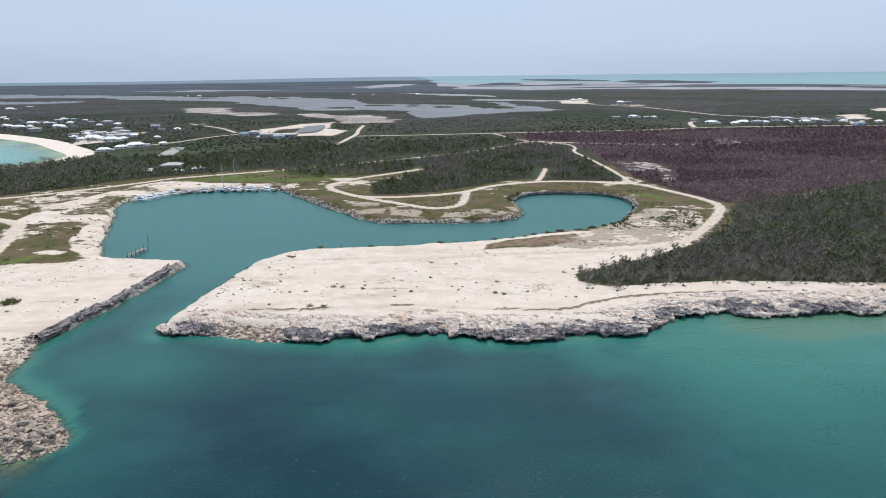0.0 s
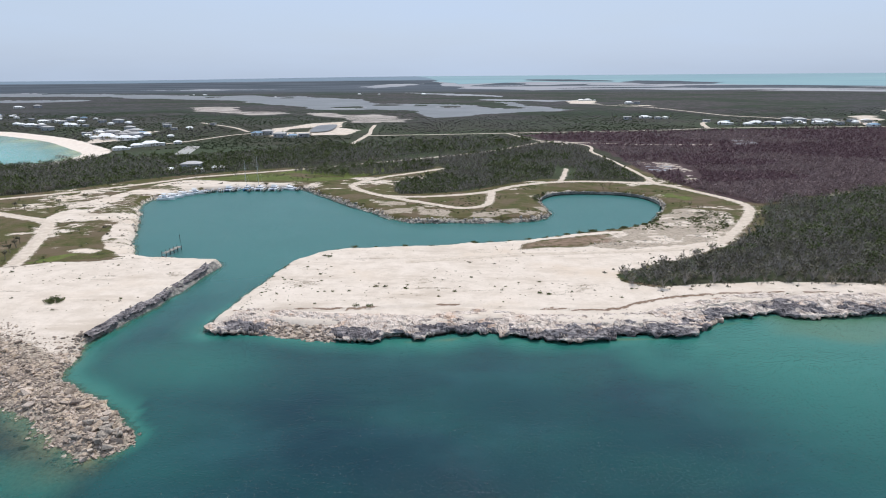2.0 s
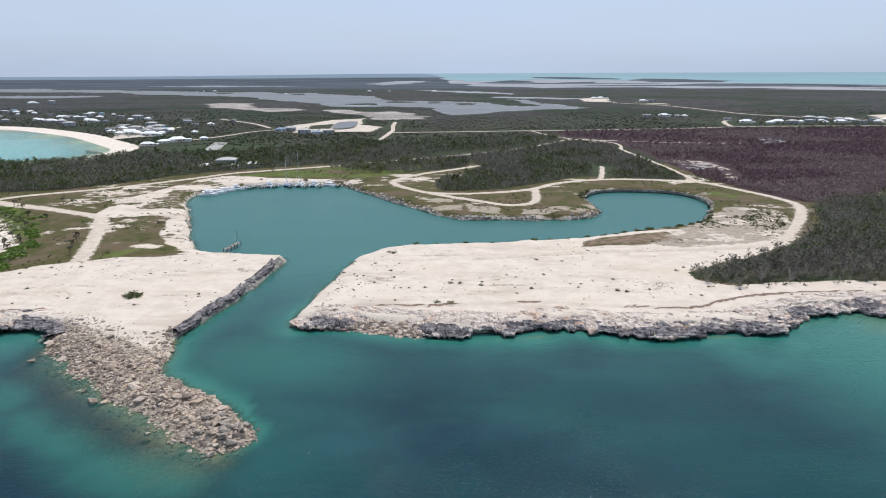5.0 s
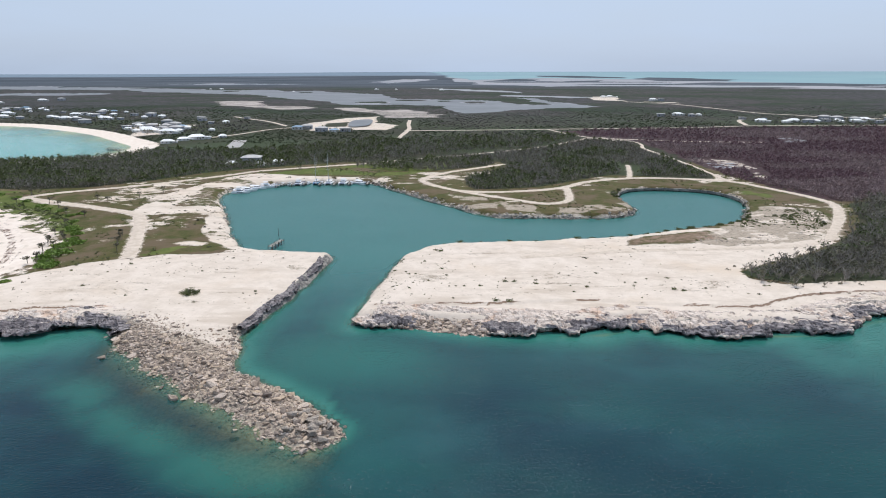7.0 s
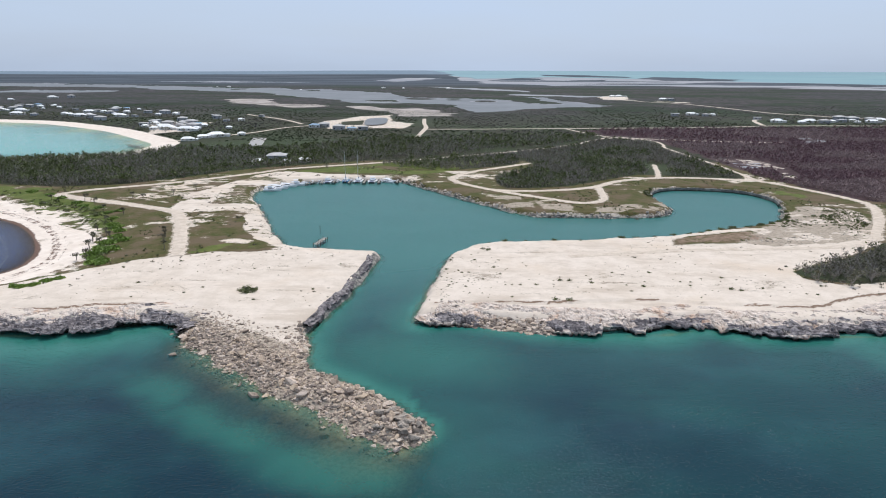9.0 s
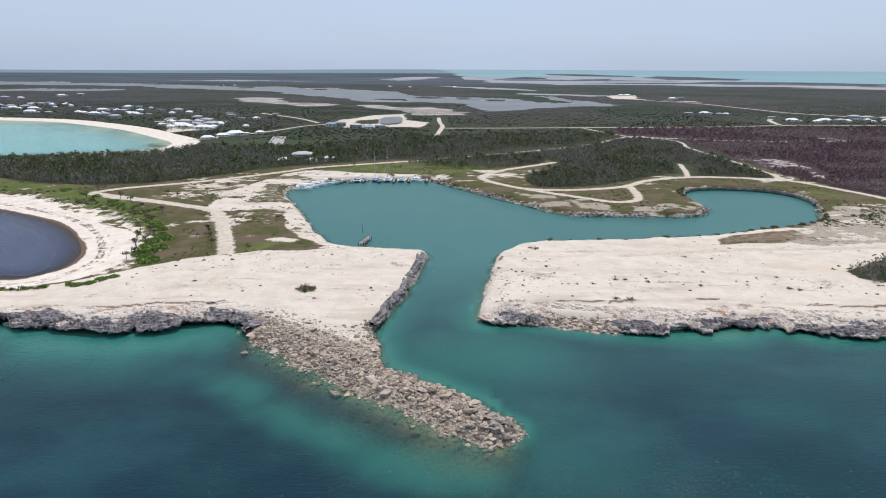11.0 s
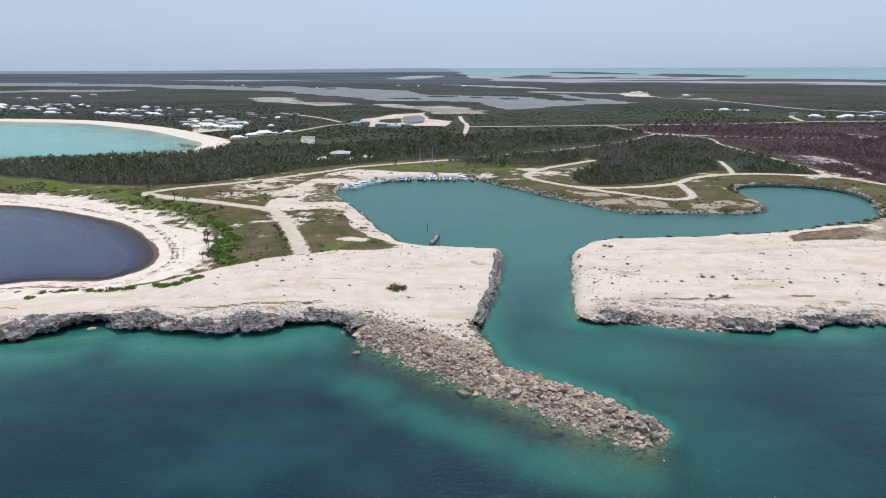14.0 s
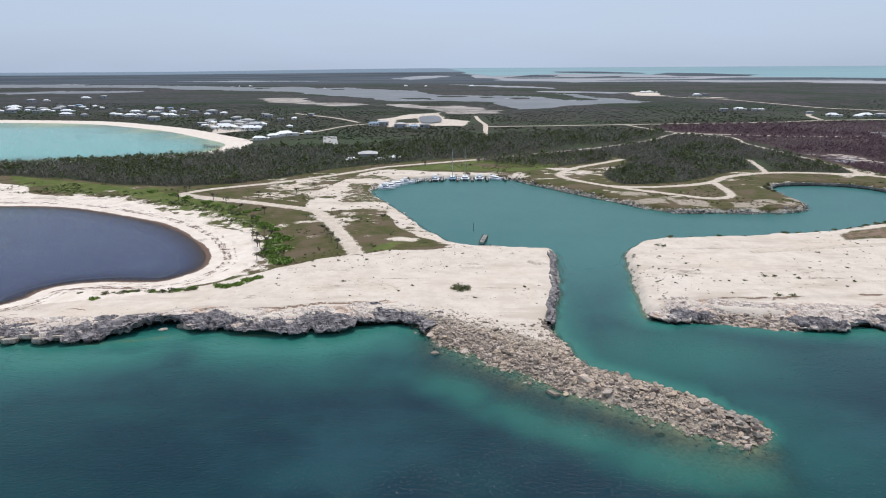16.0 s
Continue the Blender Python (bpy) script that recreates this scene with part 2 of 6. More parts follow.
# small scarp in the sand behind the ledge
SCARP_EAST = rounded([(-84, 178), (-60, 179), (-41, 180), (-17, 182), (9, 180), (32, 178), (43, 183), (57, 189), (72, 192), (110, 193)], False, 4)
SCARP_WEST = rounded([(-300, 164), (-271, 167), (-262, 172), (-250, 170), (-239, 167), (-222, 167), (-206, 169), (-190, 171), (-178, 174), (-160, 175)], False, 4)
ROADS = {name: (rounded(p, False, 6), w) for name, p, w in (
    ("shore_road", [(-292, 338), (-279, 353), (-254, 369), (-228, 391), (-203, 417), (-186, 435), (-124, 468), (-74, 501), (-28, 532), (28, 580), (79, 650)], 4.8),
    ("beach_road", [(-292, 338), (-274, 328), (-250, 318), (-225, 306), (-211, 298), (-204, 289), (-197, 274), (-187, 250), (-177, 223)], 5.8),
    ("loop_road", [(-20, 466), (-41, 446), (-60, 428), (-75, 404), (-74, 388), (-61, 369), (-43, 351), (-23, 335), (-8, 325), (5, 333), (9, 358), (10, 373)], 4.4),
    ("canal_road", [(-55, 362), (-44, 358), (-31, 357), (-7, 363), (10, 373), (27, 392), (56, 405), (84, 405), (115, 395), (129, 369), (139, 343), (140, 324), (127, 297), (109, 270), (95, 252), (78, 244), (50, 240), (10, 236), (-31, 227)], 4.6),
    ("spur_road", [(56, 405), (63, 430), (70, 462)], 3.2),
    ("north_road", [(115, 395), (116, 440), (115, 480), (113, 522), (111, 566), (117, 592), (116, 618), (104, 640), (88, 648), (78, 662), (64, 700), (52, 744)], 3.4),
    ("far_road", [(-113, 728), (-81, 730), (-38, 734), (13, 741), (60, 747), (115, 754), (222, 768), (291, 789), (351, 799), (475, 803), (620, 800)], 4.6),
    ("brush_road", [(106, 641), (142, 629), (169, 620), (236, 612)], 4.5),
    ("village_road", [(-349, 605), (-318, 635), (-291, 680), (-272, 737), (-249, 766), (-220, 790)], 5.0),
    ("upper_road", [(-380, 945), (-357, 917), (-304, 856), (-262, 786)], 5.5),
    ("inland_road", [(-114, 628), (-111, 690), (-109, 752), (-114, 810), (-117, 880)], 6.0),
    ("side_track", [(345, 900), (325, 870), (305, 800)], 7.0),
    ("creek_road", [(305, 1388), (326, 1353), (376, 1276), (404, 1136), (423, 1024), (457, 979), (482, 939), (560, 900)], 6.5),
)}


def inland(x, y, polys, margin=60.0):
    """Distance to ragged natural outlines far inland, minus inside them."""
    k = np.clip(y / 1200, 0.5, 2.2)
    wx = x + 46 * k * (fbm(x, y, 70, 4, 201) - 0.5)
    wy = y + 120 * k * (fbm(x, y, 100, 4, 205) - 0.5)
    best = np.full(np.shape(x), margin)
    for poly in polys:
        best = np.minimum(best, signed(wx, wy, np.array(poly, float), margin))
    return best


def creek_edge(x, y):
    """Distance to the far creeks, minus in their water; the islets stand clear of it."""
    d = inland(x, y, (CREEK, SIDE_CREEK))
    for a, b, w, h in ISLETS:
        d = np.maximum(d, 26 * (1.15 - np.hypot((x - a) / w, (y - b) / h) + 0.8 * (fbm(x, y, 30, 3, 209) - 0.5)))
    return d


def ground_height(x, y):
    """Height of the land and of the sea's floor."""
    x, y = np.asarray(x, float), np.asarray(y, float)
    wx, wy = x + 3 * (fbm(x, y, 7, 3, 5) - 0.5), y + 3 * (fbm(x, y, 7, 3, 9) - 0.5)
    sea, inlet = signed(wx, wy, SEA, 45), signed(wx, wy, INLET, 30)
    near, far = signed(x, y, BAY_NEAR, 45), signed(x, y, BAY_FAR, 60)
    edge = np.where(x > -95, np.interp(x, SCARP_EAST[:, 0], SCARP_EAST[:, 1], -999, -999), np.interp(x, SCARP_WEST[:, 0], SCARP_WEST[:, 1], -999, -999))
    edge = edge + 2.4 * (fbm(x, y * 0, 9, 4, 6) - 0.5)
    spit = smoothstep(-158, -145, x) * (1 - smoothstep(-74, -70, x)) * (1 - smoothstep(150, 162, y + 0.25 * (x + 115)))
    top = 3.0 + 0.9 * (fbm(x, y, 60, 3, 2) - 0.5) + 0.35 * (fbm(x, y, 6, 3, 3) - 0.5)
    top = top - 0.75 * smoothstep(0.45, -0.45, y - edge) * (edge > 0)
    sea = np.where(sea > 0, np.maximum(sea - (1.6 + 9.0 * np.exp(-((x + 222) / 13) ** 4)) * (1 - spit) * smoothstep(19, 13, sea), 0.01), sea)
    cliff = np.where(sea < 1.2, -3.0, -1.2 + 3.6 * smoothstep(1.2, 8, sea) + 0.9 * smoothstep(8, 22, sea))
    mole = np.clip(np.where(sea > 0, -0.15 + 0.42 * sea, -0.12 + 0.12 * sea), -3.5, 1.6 + 0.9 * smoothstep(136, 150, y + 0.55 * (x + 115))) + 0.7 * (fbm(x, y, 3, 2, 4) - 0.5)
    h = np.minimum(top, cliff * (1 - spit) + mole * spit)
    bank = np.clip(-0.8 + 1.15 * inlet, -2.5, 2.2 - 1.0 * spit) + 0.10 * np.maximum(inlet - 3, 0)
    h = np.minimum(h, bank)
    h = np.minimum(h, np.where(near > 0, 0.055 * near + 0.01 * np.maximum(near - 14, 0), 0.20 * near))
    h = np.minimum(h, np.where(far > 0, 0.06 * far, 0.06 * far))
    h = np.maximum(h, -4)
    far_off = y > 860
    if far_off.any():
        h = h.copy()
        h[far_off] -= 2.4 * smoothstep(9, -9, creek_edge(x[far_off], y[far_off]))
    # past four kilometres the sheet climbs to where the round earth's horizon would show
    h = h + (y > 3500) * (44.0 - 15.0 * smoothstep(-300, -2600, x)) * (np.maximum(y - 3500, 0) / 1400) ** 1.25
    return h


# ---- materials ----
class Nodes:
    """Short hand for a node material."""

    def __init__(self, name, rough=0.8, metal=0.0, spec=0.3):
        self.m = bpy.data.materials.new(name)
        self.m.use_nodes = True
        self.n, self.l = self.m.node_tree.nodes, self.m.node_tree.links
        self.b = self.n["Principled BSDF"]
        self.b.inputs["Roughness"].default_value = rough
        self.b.inputs["Metallic"].default_value = metal
        self.b.inputs["Specular IOR Level"].default_value = spec
        self.coord = self.n.new("ShaderNodeNewGeometry").outputs["Position"]

    def noise(self, size, detail=4.0, rough=0.55, stretch=(1, 1, 1)):
        m = self.n.new("ShaderNodeMapping")
        m.inputs["Scale"].default_value = [s / size for s in stretch]
        t = self.n.new("ShaderNodeTexNoise")
        t.inputs["Scale"].default_value, t.inputs["Detail"].default_value, t.inputs["Roughness"].default_value = 1.0, detail, rough
        self.l.new(self.coord, m.inputs["Vector"])
        self.l.new(m.outputs["Vector"], t.inputs["Vector"])
        return t.outputs["Fac"]

    def cracks(self, size):
        m = self.n.new("ShaderNodeMapping")
        m.inputs["Scale"].default_value = (1 / size, 1 / size, 1.6 / size)
        t = self.n.new("ShaderNodeTexVoronoi")
        t.feature = "DISTANCE_TO_EDGE"
        t.inputs["Scale"].default_value = 1.0
        self.l.new(self.coord, m.inputs["Vector"])
        self.l.new(m.outputs["Vector"], t.inputs["Vector"])
        return t.outputs["Distance"]

    def attr(self, name):
        a = self.n.new("ShaderNodeAttribute")
        a.attribute_name = name
        return a.outputs["Fac"]

    def ranged(self, v, a, b, lo=0.0, hi=1.0):
        r = self.n.new("ShaderNodeMapRange")
        r.interpolation_type = "SMOOTHSTEP"
        for key, value in (("From Min", a), ("From Max", b), ("To Min", lo), ("To Max", hi)):
            r.inputs[key].default_value = value
        self.l.new(v, r.inputs["Value"])
        return r.outputs["Result"]

    def calc(self, op, a, b):
        c = self.n.new("ShaderNodeMath")
        c.operation = op
        for k, v in enumerate((a, b)):
            if isinstance(v, (int, float)):
                c.inputs[k].default_value = v
            else:
                self.l.new(v, c.inputs[k])
        return c.outputs[0]

    def mix(self, fac, a, b):
        x = self.n.new("ShaderNodeMixRGB")
        for key, v in (("Fac", fac), ("Color1", a), ("Color2", b)):
            if isinstance(v, tuple):
                x.inputs[key].default_value = (*v, 1)
            elif isinstance(v, (int, float)):
                x.inputs[key].default_value = v
            else:
                self.l.new(v, x.inputs[key])
        return x.outputs["Color"]

    def random(self, islands=True):
        if islands:
            return self.n.new("ShaderNodeNewGeometry").outputs["Random Per Island"]
        return self.n.new("ShaderNodeObjectInfo").outputs["Random"]

    def bump(self, height, strength=0.5, distance=0.1):
        b = self.n.new("ShaderNodeBump")
        b.inputs["Strength"].default_value, b.inputs["Distance"].default_value = strength, distance
        self.l.new(height, b.inputs["Height"])
        self.l.new(b.outputs["Normal"], self.b.inputs["Normal"])

    def colour(self, c):
        if isinstance(c, tuple):
            self.b.inputs["Base Color"].default_value = (*c, 1)
        else:
            self.l.new(c, self.b.inputs["Base Color"])
        return self


def speckled(name, a, b, size=0.5, rough=0.8, metal=0.0, spec=0.3, random=None, bump=0.0):
    """A surface between two colours, in lumps of the given size and in finer grain."""
    k = Nodes(name, rough, metal, spec)
    v = k.calc("ADD", k.calc("MULTIPLY", k.noise(size), 0.7), k.calc("MULTIPLY", k.noise(size * 0.15, 3), 0.3))
    v = k.ranged(v, 0.32, 0.68)
    if random is not None:
        v = k.calc("ADD", k.calc("MULTIPLY", v, 0.5), k.calc("MULTIPLY", k.random(random), 0.5))
    k.colour(k.mix(v, a, b))
    if bump:
        k.bump(k.noise(size * 0.5), bump, size * 0.2)
    return k.m


def ground_material():
    k = Nodes("ground", 0.92, 0, 0.15)
    big, mid, fine = k.noise(38, 5, 0.6), k.noise(5, 5, 0.65), k.noise(0.8, 4, 0.7)
    sand = k.mix(k.ranged(mid, 0.3, 0.75), (0.670, 0.578, 0.490), (0.560, 0.474, 0.390))
    sand = k.mix(k.ranged(big, 0.5, 0.72), sand, (0.60, 0.49, 0.385))
    sand = k.mix(k.ranged(k.noise(11, 6, 0.62, (0.35, 1.3, 1)), 0.52, 0.66, 0.0, 0.55), sand, (0.46, 0.375, 0.295))
    sand = k.mix(k.ranged(k.noise(24, 5, 0.6, (0.5, 1, 1)), 0.56, 0.70, 0.0, 0.6), sand, (0.715, 0.62, 0.535))
    sand = k.mix(k.calc("MULTIPLY", k.ranged(fine, 0.56, 0.76), 0.45), sand, (0.33, 0.275, 0.22))
    gravel = k.mix(k.ranged(fine, 0.35, 0.7), (0.43, 0.36, 0.285), (0.22, 0.18, 0.138))
    dry = k.mix(k.ranged(mid, 0.35, 0.7), (0.060, 0.066, 0.016), (0.105, 0.082, 0.038))
    dry = k.mix(k.calc("MULTIPLY", k.ranged(fine, 0.56, 0.74), 0.4), dry, (0.26, 0.215, 0.14))
    dry = k.mix(k.ranged(k.noise(16, 5, 0.6), 0.46, 0.60), dry, (0.125, 0.092, 0.055))
    green = k.mix(k.ranged(mid, 0.35, 0.7), (0.074, 0.100, 0.020), (0.125, 0.138, 0.040))
    scrub = k.mix(k.ranged(mid, 0.35, 0.65), (0.024, 0.029, 0.014), (0.052, 0.048, 0.031))
    scrub = k.mix(k.ranged(k.noise(160, 4, 0.6), 0.42, 0.62), scrub, (0.042, 0.056, 0.026))
    red = k.mix(k.ranged(mid, 0.3, 0.7), (0.040, 0.024, 0.026), (0.078, 0.048, 0.050))
    red = k.mix(k.ranged(big, 0.58, 0.72), red, (0.10, 0.082, 0.078))
    rock = k.mix(k.ranged(k.noise(1.6, 6, 0.7), 0.35, 0.66), (0.10, 0.095, 0.09), (0.36, 0.33, 0.29))
    flats = k.mix(k.ranged(k.noise(240, 6, 0.6, (0.3, 1.5, 1)), 0.35, 0.65), (0.34, 0.335, 0.345), (0.25, 0.26, 0.28))
    weed = k.mix(k.ranged(fine, 0.3, 0.7), (0.10, 0.06, 0.045), (0.19, 0.12, 0.09))
    farsea = k.mix(k.ranged(k.noise(300, 4, 0.6, (0.25, 1, 1)), 0.3, 0.7), (0.20, 0.315, 0.345), (0.235, 0.35, 0.37))
    clumps = k.noise(15, 6, 0.7)
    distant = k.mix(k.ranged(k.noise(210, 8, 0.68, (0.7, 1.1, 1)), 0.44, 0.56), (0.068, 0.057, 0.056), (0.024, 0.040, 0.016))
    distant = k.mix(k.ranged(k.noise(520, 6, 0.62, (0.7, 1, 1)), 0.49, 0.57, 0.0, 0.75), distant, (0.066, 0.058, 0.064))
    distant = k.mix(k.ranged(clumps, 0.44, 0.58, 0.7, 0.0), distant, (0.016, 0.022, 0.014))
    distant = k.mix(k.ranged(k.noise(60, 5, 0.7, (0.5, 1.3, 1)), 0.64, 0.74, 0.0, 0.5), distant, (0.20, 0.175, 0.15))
    # distance haze painted in: far land turns blue-grey
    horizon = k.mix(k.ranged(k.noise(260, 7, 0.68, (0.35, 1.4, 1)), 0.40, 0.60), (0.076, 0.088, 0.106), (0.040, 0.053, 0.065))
    salt = k.mix(k.ranged(k.noise(26, 6, 0.65), 0.36, 0.64), (0.44, 0.385, 0.34), (0.27, 0.24, 0.22))
    clay = k.mix(k.ranged(fine, 0.3, 0.7), (0.29, 0.20, 0.145), (0.17, 0.118, 0.086))
    beach = k.mix(k.ranged(mid, 0.3, 0.7), (0.77, 0.675, 0.585), (0.67, 0.565, 0.475))
    # pale strip of aerial haze painted along the skyline
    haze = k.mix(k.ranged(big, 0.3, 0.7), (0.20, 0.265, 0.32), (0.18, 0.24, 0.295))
    # patches break up into tufts and grains along their borders
    grain = k.calc("ADD", k.calc("MULTIPLY", k.calc("SUBTRACT", k.noise(2.6, 5, 0.65, (0.7, 1, 1)), 0.5), 1.1), k.calc("MULTIPLY", k.calc("SUBTRACT", k.noise(0.55, 3, 0.6), 0.5), 0.7))
    c = dry
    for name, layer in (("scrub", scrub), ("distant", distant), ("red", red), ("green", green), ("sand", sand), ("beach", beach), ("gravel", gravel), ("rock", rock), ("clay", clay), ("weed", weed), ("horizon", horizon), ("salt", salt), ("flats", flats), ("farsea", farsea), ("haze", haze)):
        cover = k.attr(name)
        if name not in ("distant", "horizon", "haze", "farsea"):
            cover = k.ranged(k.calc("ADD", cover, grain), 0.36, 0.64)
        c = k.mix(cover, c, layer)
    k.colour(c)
    k.bump(k.calc("ADD", mid, k.calc("MULTIPLY", fine, 0.25)), 0.35, 0.5)
    return k.m


def water_material():
    k = Nodes("sea_water", 0.06, 0, 0.3)
    k.b.inputs["IOR"].default_value = 1.33
    shallow, lagoon, weedy, bright = k.attr("shallow"), k.attr("lagoon"), k.attr("weedy"), k.attr("bright")
    patch = k.ranged(k.noise(70, 4, 0.5, (0.55, 1, 1)), 0.42, 0.62)
    streak = k.noise(18, 5, 0.6, (0.35, 1, 1))
    deep = k.mix(patch, (0.0024, 0.024, 0.037), (0.0040, 0.045, 0.050))
    # pale patches in the deep colour imitate soft cloud reflections
    haze = k.ranged(k.noise(30, 5, 0.55, (0.8, 1, 1)), 0.46, 0.72)
    deep = k.mix(k.calc("MULTIPLY", haze, 0.55), deep, (0.016, 0.072, 0.086))
    deep = k.mix(k.calc("MULTIPLY", k.ranged(streak, 0.45, 0.75), 0.35), deep, (0.008, 0.074, 0.066))
    c = k.mix(k.ranged(shallow, 0.08, 0.75), deep, (0.022, 0.138, 0.112))
    c = k.mix(k.ranged(shallow, 0.55, 0.9), c, (0.036, 0.165, 0.132))
    c = k.mix(k.ranged(shallow, 0.86, 1.0), c, (0.090, 0.175, 0.110))
    c = k.mix(lagoon, c, k.mix(k.ranged(streak, 0.3, 0.75), (0.028, 0.138, 0.126), (0.038, 0.155, 0.140)))
    c = k.mix(weedy, c, k.mix(k.ranged(k.noise(22, 4, 0.6), 0.58, 0.75), (0.026, 0.034, 0.082), (0.085, 0.110, 0.130)))
    c = k.mix(bright, c, k.mix(k.ranged(streak, 0.3, 0.75), (0.10, 0.35, 0.30), (0.15, 0.40, 0.33)))
    k.colour(c)
    crest = k.calc("MULTIPLY", k.ranged(k.noise(0.58, 2, 0.5, (0.9, 1.1, 1)), 0.52, 0.86), k.ranged(k.noise(24, 3, 0.6), 0.36, 0.62, 0.35, 1.0))
    ripple = k.calc("ADD", k.calc("MULTIPLY", k.noise(3.0, 3, 0.6), 0.22), k.calc("MULTIPLY", k.noise(0.62, 2, 0.55), 0.40))
    ripple = k.calc("ADD", ripple, k.calc("MULTIPLY", crest, 0.57))
    k.bump(ripple, 0.66, 0.30)
    k.l.new(k.ranged(lagoon, 0.0, 1.0, 0.11, 0.28), k.b.inputs["Roughness"])
    clear = k.n.new("ShaderNodeBsdfTransparent")
    clear.inputs["Color"].default_value = (0.80, 0.84, 0.72, 1)
    blend = k.n.new("ShaderNodeMixShader")
    k.l.new(k.attr("clear"), blend.inputs["Fac"])
    k.l.new(k.b.outputs["BSDF"], blend.inputs[1])
    k.l.new(clear.outputs["BSDF"], blend.inputs[2])
    k.l.new(blend.outputs["Shader"], k.n["Material Output"].inputs["Surface"])
    return k.m


def rock_material(name, dark, light, tint, random=None, size=1.5):
    k = Nodes(name, 0.9, 0, 0.2)
    a = k.ranged(k.noise(size, 6, 0.7), 0.34, 0.66)
    c = k.mix(a, dark, light)
    c = k.mix(k.ranged(k.noise(size * 6, 4, 0.6), 0.48, 0.66), c, tint)
    if random is not None:
        c = k.mix(k.ranged(k.random(random), 0.45, 0.9, 0.0, 0.8), c, tint)
        c = k.mix(k.ranged(k.random(random), 0.0, 0.35, 0.75, 0.0), c, dark)
    if random is not None:
        other = k.calc("FRACT", k.calc("MULTIPLY", k.random(random), 7.31), 0.0)
        c = k.mix(k.ranged(other, 0.80, 0.88, 0.0, 0.75), c, (0.60, 0.49, 0.41))
        c = k.mix(k.ranged(other, 0.22, 0.14, 0.0, 0.75), c, (0.185, 0.150, 0.13))
    c = k.mix(k.ranged(k.cracks(size * 0.9), 0.0, 0.05, 0.5, 0.0), c, tuple(v * 0.4 for v in dark))
    k.colour(c)
    k.bump(k.noise(size * 0.5, 5, 0.7), 0.7, size * 0.2)
    return k.m


def cliff_material():
    k = Nodes("cliff_rock", 0.92, 0, 0.2)
    a = k.ranged(k.noise(2.2, 7, 0.72, (0.8, 1.5, 2.4)), 0.38, 0.62)
    dark = k.mix(a, (0.120, 0.104, 0.108), (0.335, 0.300, 0.295))
    # short dark dashes along the strata, white salt-bleached knobs
    dark = k.mix(k.ranged(k.noise(1.1, 5, 0.68, (0.45, 1.6, 2.6)), 0.53, 0.62, 0.0, 0.85), dark, (0.028, 0.024, 0.025))
    dark = k.mix(k.ranged(k.noise(1.5, 6, 0.7, (0.7, 1.3, 1.8)), 0.60, 0.70, 0.0, 0.75), dark, (0.54, 0.49, 0.45))
    pale = k.mix(a, (0.50, 0.405, 0.34), (0.72, 0.62, 0.54))
    pale = k.mix(k.ranged(k.noise(8, 5, 0.65), 0.52, 0.66, 0.0, 0.85), pale, (0.58, 0.40, 0.29))
    pale = k.mix(k.ranged(k.noise(1.4, 5, 0.7, (0.6, 1.5, 2)), 0.58, 0.66, 0.0, 0.6), pale, (0.20, 0.175, 0.165))
    ragged = k.calc("ADD", k.attr("pale"), k.calc("MULTIPLY", k.calc("SUBTRACT", k.noise(3.2, 6, 0.7, (0.6, 1.2, 1.5)), 0.5), 1.9))
    c = k.mix(k.ranged(ragged, 0.38, 0.62), dark, pale)
    # near-black shade under the ledge, painted into the rock colour
    c = k.mix(k.attr("undercut_shade"), c, (0.011, 0.010, 0.009))
    c = k.mix(k.ranged(k.cracks(2.8), 0.0, 0.035, 0.6, 0.0), c, (0.03, 0.027, 0.024))
    k.colour(c)
    k.bump(k.noise(0.6, 6, 0.75, (0.7, 1.3, 1.8)), 0.8, 0.26)
    return k.m



